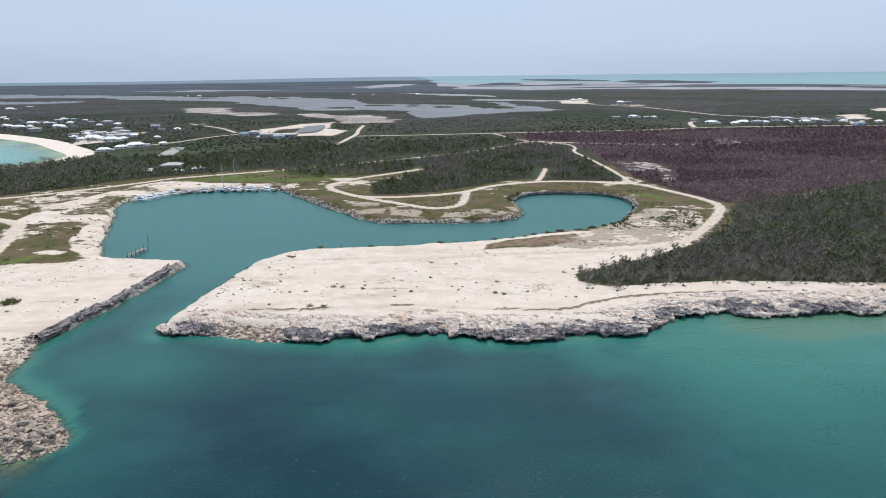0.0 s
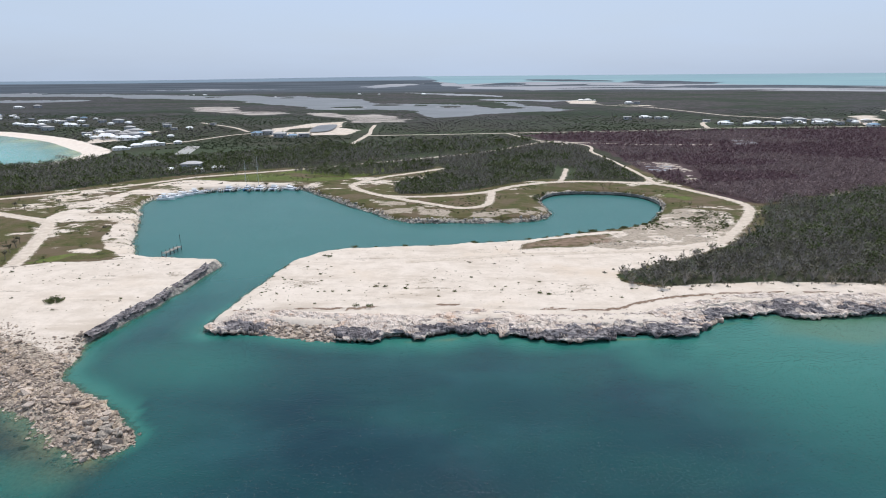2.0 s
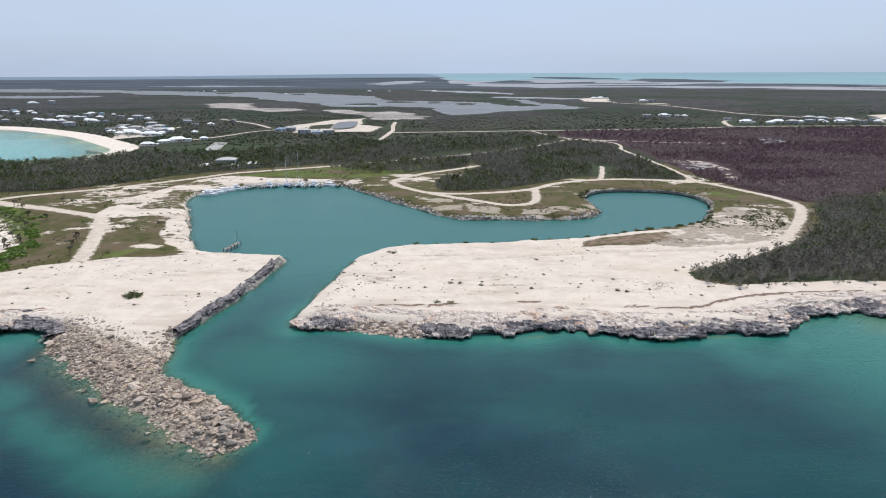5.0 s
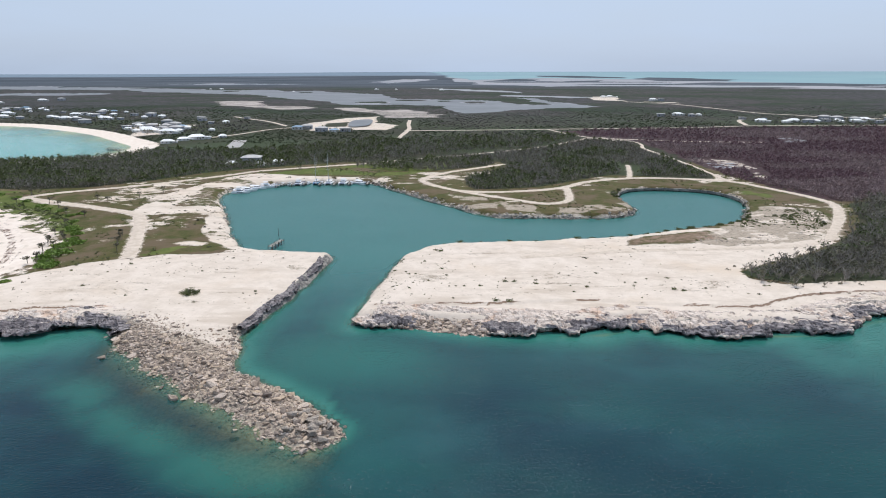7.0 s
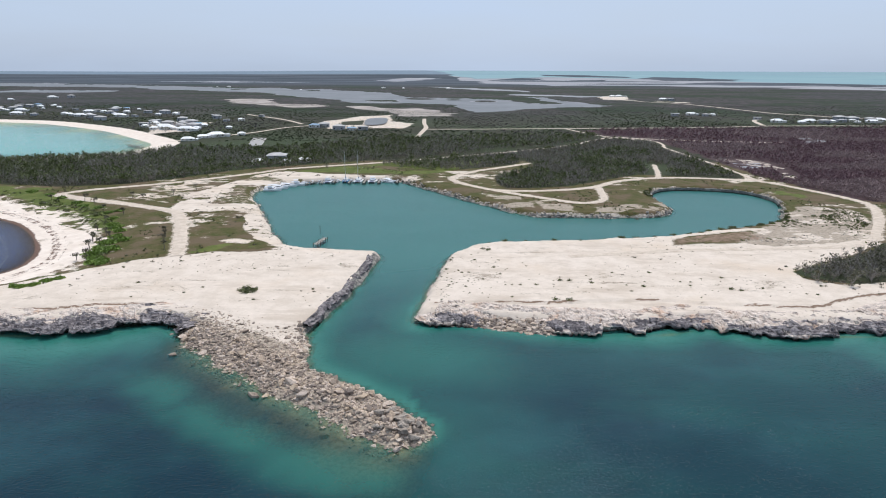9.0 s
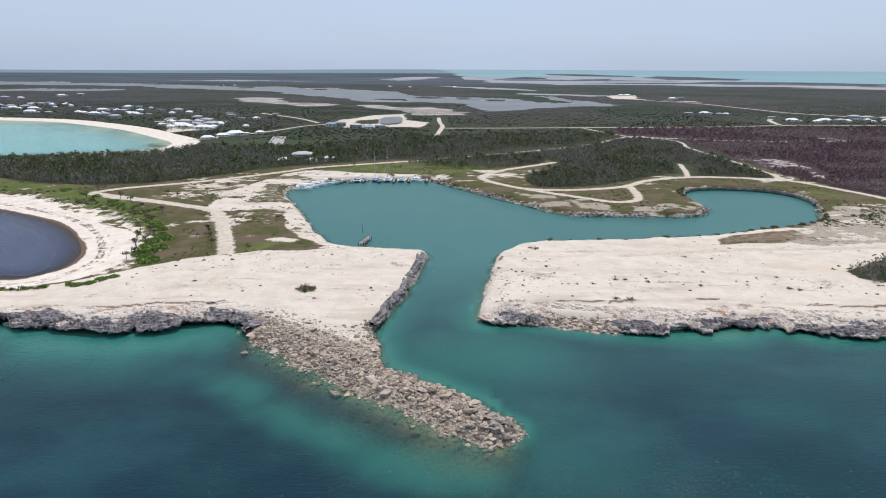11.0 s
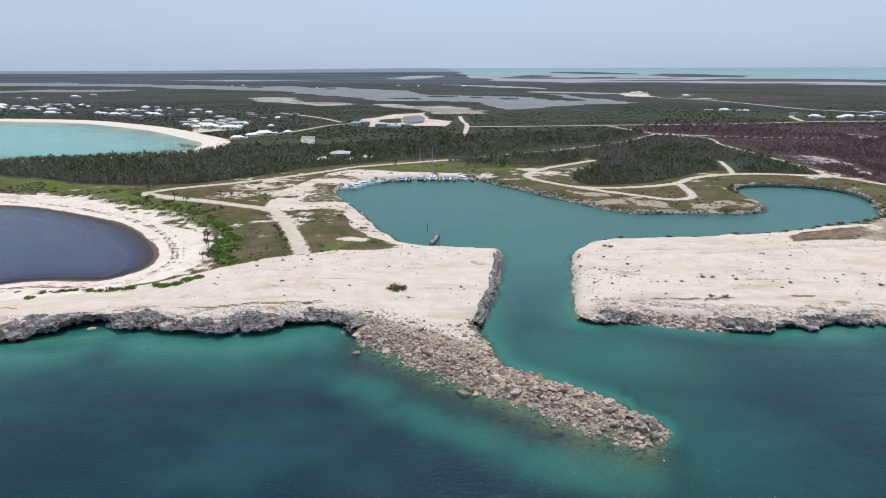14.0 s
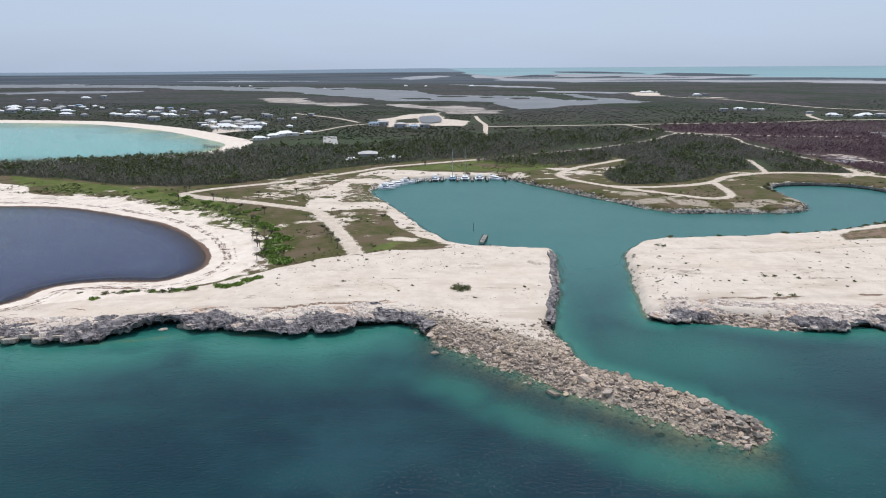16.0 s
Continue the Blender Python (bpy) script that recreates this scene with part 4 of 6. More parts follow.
    me = mesh_of("sea", np.stack([x, y, 0 * x], 1), grid_faces(len(ys), len(xs)), [M["water"]], smooth=True,
                 attrs={"shallow": np.clip(shallow, 0, 1) * (1 - 0.9 * lagoon * (out > 1.5)), "clear": 0.80 * np.exp(-np.maximum(-ground_height(x, y) - 0.05, 0) / 1.0) * (1 - smoothstep(-82, -75, x + 0.6 * wob) * (y < 150) * (sea < 3)), "lagoon": lagoon, "weedy": weedy, "bright": np.where(bright < 20, 1.0, 0.0)})
    return tagged(new("water", me), "clear teal sea with darker patches of sea floor", "water", kind="structure")


def sea_cliff(name, line, label, seed, pale=0.35, reach=1.0):
    """A ragged limestone ledge along a shore line, undercut at the water line with shade painted into the undercut;
    land lies to the line's right.
    """
    line = rounded(line, False, 12)
    seg = np.hypot(*np.diff(line, axis=0).T)
    s = np.concatenate([[0], np.cumsum(seg)])
    n = int(s[-1] / 0.45)
    t = np.linspace(0, s[-1], n)
    px, py = np.interp(t, s, line[:, 0]), np.interp(t, s, line[:, 1])
    gx, gy = np.gradient(px), np.gradient(py)
    k = 5
    gx, gy = np.convolve(np.pad(gx, k, "edge"), np.ones(2 * k + 1) / (2 * k + 1), "valid"), np.convolve(np.pad(gy, k, "edge"), np.ones(2 * k + 1) / (2 * k + 1), "valid")
    ln = np.hypot(gx, gy)
    nx, ny = gy / ln, -gx / ln
    # profile: metres inland, height, roughness
    prof = [(2.6, -1.6, 0.2), (2.4, -0.5, 0.4), (1.9, 0.25, 0.5), (0.9, 0.75, 0.5), (0.1, 1.0, 0.7), (0.0, 1.35, 0.7), (0.4, 1.7, 0.6)]
    prof += [(0.8 + 0.58 * i, 1.75 + 1.25 * (i / 21) ** 0.8, 0.8 - 0.5 * (i / 21) ** 2) for i in range(22)] + [(14.0, 2.7, 0.2), (14.8, 1.8, 0.1)]
    if seed > 149:
        prof[:7] = [(3.6, -1.6, 0.2), (3.5, -0.4, 0.3), (3.2, 0.8, 0.4), (2.2, 1.45, 0.4), (0.2, 1.7, 0.6), (0.0, 1.95, 0.7), (0.4, 2.2, 0.6)]
    prof = np.array(prof)
    prof[7:, 0] *= reach
    prof[7:, 2] *= 0.4 + 0.6 * reach if reach > 0.5 else 0.28
    row = np.arange(len(prof))[None, :]
    bite = 5.5 * (fbm(t, t * 0, 17, 4, seed) - 0.5) + 3.0 * (fbm(t, t * 0, 4.5, 3, seed + 3) - 0.5)
    notch = fbm(t, t * 0, 8.5, 4, seed + 41)
    bite = (bite + 3.4 * smoothstep(0.55, 0.66, notch) - 1.8 * smoothstep(0.44, 0.36, notch)) * (0.45 + 0.55 * reach if reach > 0.5 else 0.22)
    high = 0.80 + 0.36 * fbm(t, t * 0, 26, 3, seed + 6)
    deep = 0.3 + 2.2 * smoothstep(0.42, 0.66, fbm(t, t * 0, 11, 3, seed + 8))
    # a low slope of pale debris replaces the ledge in the cove by the point
    cove = np.exp(-((px + 58) / 9.0) ** 2) if seed < 150 else 0 * px
    bare = np.exp(-((px + 83) / 6.0) ** 2) if seed < 150 else 0 * px
    inl = prof[None, :, 0] + (bite * 0.5)[:, None] * np.clip(1.6 - prof[None, :, 0] * 0.12, 0.0, 1.6)
    cave = np.exp(-((px + 223) / 8.5) ** 4) if seed > 149 else 0 * px
    inl = inl + 5.0 * cave[:, None] * np.clip(1.3 - prof[None, :, 0] * 0.14, 0, 1.2)
    deep = deep + 6.0 * cave
    under = row < 4
    inl = np.where(under, inl + (deep[:, None] - 0.5) * np.maximum(1.0 - prof[None, :, 1], 0.1) * 1.1, inl)
    zz = prof[None, :, 1] * np.where(prof[None, :, 1] > 0, high[:, None], 1)
    slope = np.clip(-0.5 + 0.26 * prof[None, :, 0] + 0.6 * smoothstep(7, 9, prof[None, :, 0]), -1, 3)
    zz = zz * (1 - cove[:, None]) + np.minimum(slope, zz) * cove[:, None]
    zz = zz + 1.5 * cave[:, None] * ((row > 2) & (row < 7))
    x, y = px[:, None] + nx[:, None] * inl, py[:, None] + ny[:, None] * inl
    # tilted slabs and joints
    slab = fbm(x * 0.8 + 0.6 * y, 2.2 * y - 0.5 * x, 4.2, 3, seed + 11) - 0.5
    lump = prof[None, :, 2] * (2.6 * slab + 1.5 * (fbm(x - zz, y + zz, 1.3, 3, seed + 15) - 0.5)) * (1 - 0.6 * bare[:, None])
    crev = np.abs(fbm(x * 0.7 + y * 0.9, y * 1.6 - 0.4 * x, 3.4, 3, seed + 19) - 0.5)
    zz = zz + lump - 1.1 * prof[None, :, 2] * smoothstep(0.05, 0.0, crev)
    step = 0.42 + 0.5 * fbm(x, y, 7, 2, seed + 35)
    q = zz / step + 1.2 * (fbm(x, y, 5, 3, seed + 37) - 0.5)
    ledge = (np.floor(q) + smoothstep(0.72, 1.0, q - np.floor(q)) - 1.2 * (fbm(x, y, 5, 3, seed + 37) - 0.5)) * step
    zz = np.where(row > 3, zz * 0.25 + ledge * 0.75, zz)
    x, y = x + nx[:, None] * lump * 0.6, y + ny[:, None] * lump * 0.6
    mark = 2.1 * (fbm(x, y, 11, 3, seed + 23) - 0.5) + 1.6 * (fbm(x * 0.6, 1.6 * y, 2.0, 3, seed + 27) - 0.5)
    pal = smoothstep(0.35, 0.75, np.clip((inl - 3.5) / 9.0, 0, 1) + 0.75 * mark + (pale - 0.30) + 0.8 * cove[:, None] + 0.7 * bare[:, None])
    # mask of the painted shade: low rock, undercut faces and the cave
    undercut_shade = smoothstep(1.15, 0.65, zz) * smoothstep(3.2, 2.2, inl - 0.7 * (bite * 0.5)[:, None]) * (0.45 + 0.55 * smoothstep(0.5, 1.2, deep)[:, None]) * (1 - cove[:, None])
    undercut_shade = np.maximum(undercut_shade, (row < 4) * (0.25 + 0.75 * smoothstep(0.4, 1.0, deep))[:, None] * (1 - cove[:, None]))
    undercut_shade = np.maximum(undercut_shade, np.minimum(1.6 * cave, 1)[:, None] * (row < 5))
    foot = smoothstep(0.9, 0.5, np.abs(zz - 0.75)) * (prof[None, :, 0] < 1.2) * (fbm(t, t * 0, 9, 3, seed + 31) > (0.55 if seed < 150 else 2))[:, None]
    pal = np.maximum(pal, foot)
    me = mesh_of(name, np.stack([x, y, zz], 2).reshape(-1, 3), grid_faces(n, len(prof)), [M["cliff"]], smooth=False, attrs={"pale": pal, "undercut_shade": undercut_shade})
    return tagged(new(name, me), label, "cliff", kind="structure")


def road(name, line, width, label):
    s = np.concatenate([[0], np.cumsum(np.hypot(*np.diff(line, axis=0).T))])
    t = np.linspace(0, s[-1], max(int(s[-1] / 2.0), 4))
    px, py = np.interp(t, s, line[:, 0]), np.interp(t, s, line[:, 1])
    gx, gy = np.gradient(px), np.gradient(py)
    ln = np.hypot(gx, gy)
    nx, ny = gy / ln, -gx / ln
    u = np.linspace(-1, 1, 7)
    half = 0.5 * width * (1 + 0.5 * (fbm(t, t * 0 + width, 18, 4, len(name)) - 0.5))[:, None] * u[None]
    half = half + 0.9 * (fbm(t, t * 0, 4, 2, 7) - 0.5)[:, None]
    x, y = px[:, None] + nx[:, None] * half, py[:, None] + ny[:, None] * half
    z = ground_height(x.ravel(), y.ravel()).reshape(x.shape) + 0.16 - 0.22 * np.abs(u[None]) ** 3 + 0.05 * np.cos(u * 9)[None]
    me = mesh_of(name, np.stack([x, y, z], 2).reshape(-1, 3), grid_faces(len(t), 7), [M["road"]], smooth=True)
    return tagged(new(name, me), label, "road", kind="structure")


def sheet(name, poly, height, material, label, category, jag=10.0, seed=3, steps=10):
    """A flat sheet with a ragged edge, such as a shallow pond."""
    p = rounded(poly, True, steps)
    k = np.arange(len(p))
    d = p - np.roll(p, 1, 0)
    side = np.stack([d[:, 1], -d[:, 0]], 1) / (np.hypot(*d.T)[:, None] + 1e-6)
    p = p + side * (jag * 2 * (fbm(k, k * 0, 6, 3, seed) - 0.5))[:, None]
    bm = bmesh.new()
    f = bm.faces.new([bm.verts.new((a, b, height)) for a, b in p])
    bmesh.ops.triangulate(bm, faces=[f])
    bmesh.ops.recalc_face_normals(bm, faces=bm.faces)
    if bm.faces and sum(f.normal.z for f in bm.faces) < 0:
        bmesh.ops.reverse_faces(bm, faces=bm.faces)
    me = bpy.data.meshes.new(name)
    bm.to_mesh(me)
    bm.free()
    me.materials.append(material)
    return tagged(new(name, me), label, category, kind="structure")


ground_sheet()
water_sheet()
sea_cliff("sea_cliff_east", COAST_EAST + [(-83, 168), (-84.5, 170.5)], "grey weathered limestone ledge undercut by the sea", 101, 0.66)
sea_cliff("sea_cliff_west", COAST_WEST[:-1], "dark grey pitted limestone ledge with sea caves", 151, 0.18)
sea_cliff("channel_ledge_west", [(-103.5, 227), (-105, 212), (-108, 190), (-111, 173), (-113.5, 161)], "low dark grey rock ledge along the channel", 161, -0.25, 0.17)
for road_name, (road_line, road_width) in ROADS.items():
    road(road_name, road_line, road_width, "unpaved pale crushed limestone track")
creek_water = mesh_of("creek_water", np.array([(-5200, 880, 1.75), (5200, 880, 1.75), (5200, 3300, 1.75), (-5200, 3300, 1.75)]), np.array([[0, 1, 2, 3]]), [M["pond"]])
tagged(new("creek_water", creek_water), "wide shallow grey creek with mangrove shores", "water", kind="structure")
sheet("yard_pond", YARD_POND, 3.95, M["pond"], "grey pond in the building yard", "water", 1.5, 11)


def low_wall(name, line, label):
    """A rough stone retaining wall along the water."""
    line = rounded(line, False, 3)
    n = len(line)
    g = np.gradient(line, axis=0)
    side = np.stack([g[:, 1], -g[:, 0]], 1) / np.hypot(*g.T)[:, None]
    prof = np.array([(-0.1, -1.5), (0.0, 0.6), (0.1, 1.55), (0.25, 1.75), (0.9, 1.75), (1.1, 0.5)])
    k = np.arange(n)
    p = np.array([[(*(line[i] - side[i] * a), z + 0.25 * math.sin(i * 1.3 + j) * (0.5 if z > 0 else 0)) for j, (a, z) in enumerate(prof)] for i in k])
    me = mesh_of(name, p.reshape(-1, 3), grid_faces(n, len(prof)), [M["wall_stone"]])
    return tagged(new(name, me), label, "wall", kind="structure")


low_wall("lagoon_wall", [tuple(q) for q in INLET[45:70:1]], "low dark grey stone wall round the lagoon's head")


# ---- woods and scrub ----
def diamond(rng, centre, size, flat=0.6):
    """A small bent leaf spray of two triangles."""
    d = rng.normal(size=3)
    d /= np.linalg.norm(d)
    u = np.cross(d, rng.normal(size=3))
    u /= np.linalg.norm(u)
    v = np.cross(d, u) * flat
    c = np.array(centre)
    return [c - u * size, c - v * size + d * size * 0.25, c + u * size, c + v * size + d * size * 0.25], [(0, 1, 2), (0, 2, 3)]


def twig(a, b, r):
    """A thin three-sided branch that tapers to a point."""
    a, b = np.array(a, float), np.array(b, float)
    d = (b - a) / np.linalg.norm(b - a)
    u = np.cross(d, [0.31, 0.57, 0.2])
    u /= np.linalg.norm(u)
    w = np.cross(d, u)
    ring = [a + r * (math.cos(k) * u + math.sin(k) * w) for k in (0, 2.09, 4.19)]
    return ring + [b], [(0, 1, 3), (1, 2, 3), (2, 0, 3)]


def shrub_proto(seed, leaves, twigs, tall=3.4, wide=1.5, size=0.55, leaf_mat=0, wood_mat=1, low=0.25, heads_at=(0.55, 0.85), n_heads=4):
    """A small tree of leaf sprays and bare branches as arrays."""
    rng = np.random.default_rng(seed)
    vs, fs, ms = [], [], []

    def add(v, f, m):
        fs.extend([tuple(i + len(vs) for i in t) for t in f])
        vs.extend(v)
        ms.extend([m] * len(f))

    add(*twig((0, 0, -0.4), (rng.normal() * 0.3, rng.normal() * 0.3, tall * 0.85), 0.10), wood_mat)
    heads = [(rng.normal() * wide * 0.45, rng.normal() * wide * 0.45, tall * rng.uniform(*heads_at)) for _ in range(n_heads)]
    for k in range(leaves):
        h = heads[k % n_heads]
        p = (h[0] + rng.normal() * wide * 0.3, h[1] + rng.normal() * wide * 0.3, max(tall * low, h[2] + rng.normal() * tall * 0.14))
        add(*diamond(rng, p, size * rng.uniform(0.7, 1.3)), leaf_mat)
    for k in range(twigs):
        a = rng.uniform(0, 6.28)
        z = tall * rng.uniform(0.1, 0.55)
        out = wide * rng.uniform(0.5, 1.15)
        add(*twig((0.1 * math.cos(a), 0.1 * math.sin(a), z), (out * math.cos(a), out * math.sin(a), z + tall * rng.uniform(0.3, 0.8)), 0.095), wood_mat)
    return np.array(vs), np.array(fs), np.array(ms)


def jittered(x0, x1, y0, y1, spacing, seed):
    """Places on a shaken grid whose step may grow with y."""
    rng = np.random.default_rng(seed)
    out, y = [], y0
    while y < y1:
        s = spacing(y)
        xs = np.arange(max(x0, -190 - 0.78 * y), min(x1, 40 + 0.76 * y), s)
        out.append(np.stack([xs + rng.uniform(-0.55, 0.55, len(xs)) * s, y + rng.uniform(-0.55, 0.55, len(xs)) * s], 1))
        y += s
    p = np.concatenate(out)
    p = p[rng.permutation(len(p))]
    return p, rng


ROAD_LINES = [(line, width) for line, width in ROADS.values()]


def clear_of_roads(p, gap=1.5):
    ok = np.ones(len(p), bool)
    for line, width in ROAD_LINES:
        ok &= along(p[:, 0], p[:, 1], line[::2]) > width / 2 + gap
    return ok


def woods(name, label, p, rng, protos, weights, materials, size, category="trees", spread=(0.65, 1.35)):
    which = rng.choice(len(protos), len(p), p=np.array(weights) / sum(weights))
    z = ground_height(p[:, 0], p[:, 1])
    keep = z > 0.9
    p, z, which = p[keep], z[keep], which[keep]
    s = size(p[:, 1]) if callable(size) else np.full(len(p), size)
    s = s * rng.uniform(*spread, len(p))
    sc = np.stack([s, s, s * rng.uniform(0.75, 1.15, len(p))], 1)
    me = scatter_mesh(name, protos, which, np.column_stack([p, z]), rng.uniform(0, 6.28, len(p)), sc, materials)
    return tagged(new(name, me), label, category, kind="stuff")


GREEN = [shrub_proto(s, 26, 4) for s in (1, 2, 3)]
MIXED = [shrub_proto(s, 15, 9, tall=3.4, wide=1.6) for s in (6, 7)]
LOW = [shrub_proto(s, 16, 2, tall=1.3, wide=1.6, size=0.5, low=0.05, heads_at=(0.15, 0.5)) for s in (8, 9)]
FAR = [shrub_proto(s, 7, 0, tall=0.9, wide=2.4, size=1.1, heads_at=(0.3, 0.7), low=0.1) for s in (10, 11, 12)]
FAR_BARE = [shrub_proto(s, 5, 2, tall=0.9, wide=2.2, size=0.9, heads_at=(0.3, 0.7), low=0.1) for s in (13, 14)]

# green and hurricane-bared trees beside the sand
LEAFY = [shrub_proto(s, 26, 8, tall=3.0, wide=1.6, size=0.36, n_heads=6) for s in (31, 32, 33)]
SPARSE = [shrub_proto(s, 13, 15, tall=3.2, wide=1.9, size=0.34, n_heads=6) for s in (34, 35)]
STRIPPED = [shrub_proto(s, 6, 15, tall=3.4, wide=1.5, size=0.32) for s in (36, 37)]
p, rng = jittered(30, 330, 196, 425, lambda y: 2.0 + 0.006 * (y - 200), 21)
d = signed(p[:, 0], p[:, 1], FOREST_EAST, 40) + 14 * (fbm(p[:, 0], p[:, 1], 12, 4, 12) - 0.5)
p = p[(d < 2) & (rng.uniform(size=len(p)) < 0.12 + 0.88 * smoothstep(1.5, -7, d)) & clear_of_roads(p, 2.0)]
p = p[(fbm(p[:, 0], p[:, 1], 7, 3, 29) > 0.45) | (rng.uniform(size=len(p)) < 0.35)]
lush = fbm(p[:, 0], p[:, 1], 30, 4, 14) + 0.10 * smoothstep(215, 300, p[:, 1])
pa = p[lush > 0.54]
woods("green_woods", "dense low green coastal trees with bare grey branches", pa, rng, LEAFY + SPARSE + STRIPPED, (3, 3, 3, 3, 3, 1, 1), [M["leaf"], M["dead_wood"]], 1.15, spread=(0.5, 1.45))
pa = p[lush <= 0.54]
woods("grey_woods", "storm-bared grey trees with sparse green leaves", pa, rng, LEAFY + SPARSE + STRIPPED, (2, 2, 2, 4, 4, 2, 2), [M["leaf_grey"], M["dead_wood"]], 1.1, spread=(0.5, 1.4))
p, rng = jittered(36, 260, 190, 270, lambda y: 1.7, 28)
d = signed(p[:, 0], p[:, 1], FOREST_EAST, 40) + 8 * (fbm(p[:, 0], p[:, 1], 9, 4, 12) - 0.5)
p = p[(d < 8) & (d > -4) & (rng.uniform(size=len(p)) < 0.40 * np.exp(-np.maximum(d, 0) / 2.6)) & clear_of_roads(p, 1.0)]
woods("fringe_scrub", "low grey green scrub thinning out onto sand", p, rng, LOW + SPARSE, (3, 3, 1, 1), [M["leaf_grey"], M["dead_wood"]], 0.45, "plants")
# trees within the loop of the roads
p, rng = jittered(-140, 125, 355, 640, lambda y: 2.6 + 0.006 * (y - 350), 22)
d = np.minimum(signed(p[:, 0], p[:, 1], FOREST_MID, 40), signed(p[:, 0], p[:, 1], FOREST_STRIP, 40)) + 4 * (fbm(p[:, 0], p[:, 1], 12, 3, 13) - 0.5)
p = p[(d < 0) & clear_of_roads(p, 5.5)]
tone = fbm(p[:, 0], p[:, 1], 34, 4, 20)
woods("loop_woods", "low dark green trees mixed with grey bare stems", p[tone < 0.52], rng, LEAFY + GREEN + SPARSE, (3, 3, 3, 1, 1, 1, 3, 3), [M["leaf"], M["dead_wood"]], 1.1)
woods("loop_grey_woods", "low grey green trees with many bare stems", p[tone >= 0.52], rng, LEAFY + SPARSE + STRIPPED, (1, 1, 1, 4, 4, 2, 2), [M["leaf_grey"], M["dead_wood"]], 1.05)
# long belt of trees behind the shore road
p, rng = jittered(-620, 80, 350, 665, lambda y: 2.9 + 0.006 * (y - 350), 23)
d = signed(p[:, 0], p[:, 1], FOREST_BAND, 40) + 6 * (fbm(p[:, 0], p[:, 1], 18, 3, 15) - 0.5)
p = p[(d < 0) & clear_of_roads(p, 5.0) & (signed(p[:, 0], p[:, 1], np.array([(-276, 625), (-261, 632), (-240, 545), (-262, 540)], float), 30) > 0)]
grey = fbm(p[:, 0], p[:, 1], 45, 3, 16) + 0.10 * smoothstep(-150, -60, p[:, 0])
woods("belt_woods", "belt of tall dark green coastal trees", p[grey <= 0.54], rng, GREEN + LEAFY + SPARSE, (1, 1, 1, 3, 3, 3, 2, 2), [M["leaf"], M["dead_wood"]], 1.3)
woods("belt_bare_woods", "belt of storm-bared greyish brown trees", p[grey > 0.54], rng, SPARSE + MIXED + STRIPPED, (3, 3, 1, 1, 1, 1), [M["leaf"], M["dead_wood"]], 1.2)
# reddish brush
p, rng = jittered(60, 700, 325, 790, lambda y: 2.0 + 0.0070 * (y - 320), 24)
d = signed(p[:, 0], p[:, 1], BRUSH_RED, 40) + 14 * (fbm(p[:, 0], p[:, 1], 25, 3, 17) - 0.5)
p = p[(d < 0) & clear_of_roads(p, 5.5)]
p = p[(signed(p[:, 0], p[:, 1], np.array(BLUE_POND, float), 20) > 0) | (rng.uniform(size=len(p)) < 0.3)]
p = p[signed(p[:, 0], p[:, 1], rounded(MARSH, True, 2), 20) > 3]
for poly in PALE_GROUND[:2]:
    p = p[signed(p[:, 0], p[:, 1], np.array(poly, float), 20) > 2.0]
RED = [shrub_proto(s, 6, 9, tall=2.4, wide=2.0, size=0.6, heads_at=(0.3, 0.8)) for s in (15, 16, 17)]
pale_brush = fbm(p[:, 0] * 0.5, p[:, 1], 70, 5, 75) + 0.36 * smoothstep(58, 6, signed(p[:, 0], p[:, 1], FOREST_EAST, 60)) + rng.normal(size=len(p)) * 0.03
woods("red_brush", "leafless purplish brown brush after a storm", p[pale_brush < 0.56], rng, RED, (1, 1, 1), [M["red_twig"], M["red_twig"]], lambda y: 0.60 + 0.0005 * y, "brush", (0.5, 1.6))
woods("grey_brush", "leafless lilac grey brush after a storm", p[pale_brush >= 0.56], rng, RED, (1, 1, 1), [M["grey_twig"], M["grey_twig"]], lambda y: 0.62 + 0.0005 * y, "brush", (0.5, 1.6))
# scrub that runs on to the far creeks
p, rng = jittered(-1500, 1400, 600, 1250, lambda y: 0.0072 * y, 25)
d = np.minimum(signed(p[:, 0], p[:, 1], FOREST_BAND, 40), signed(p[:, 0], p[:, 1], BRUSH_RED, 40))
wet = np.minimum(creek_edge(p[:, 0], p[:, 1]), inland(p[:, 0], p[:, 1], SALT_FLATS + MUD_STRIPS + [YARD] + PALE_GROUND[2:], 40))
p = p[(d > 0) & (wet > 5) & clear_of_roads(p, 7) & (signed(p[:, 0], p[:, 1], BAY_FAR, 60) > 24)]
p = p[(fbm(p[:, 0], p[:, 1], 40, 4, 27) > 0.42) | (rng.uniform(size=len(p)) < 0.4)]
tone = fbm(p[:, 0], p[:, 1], 190, 4, 18)


def low_scrub(y):
    return 0.62 - 0.27 * smoothstep(700, 1500, y)


woods("far_scrub", "endless low green scrub to the horizon", p[tone < 0.50], rng, FAR, (1, 1, 1), [M["leaf_far"], M["leaf_far_grey"]], low_scrub)
woods("far_bare_scrub", "endless low grey brown scrub", p[tone >= 0.50], rng, FAR + FAR_BARE, (1, 1, 1, 3, 3), [M["leaf_far_grey"], M["leaf_far_grey"]], low_scrub)
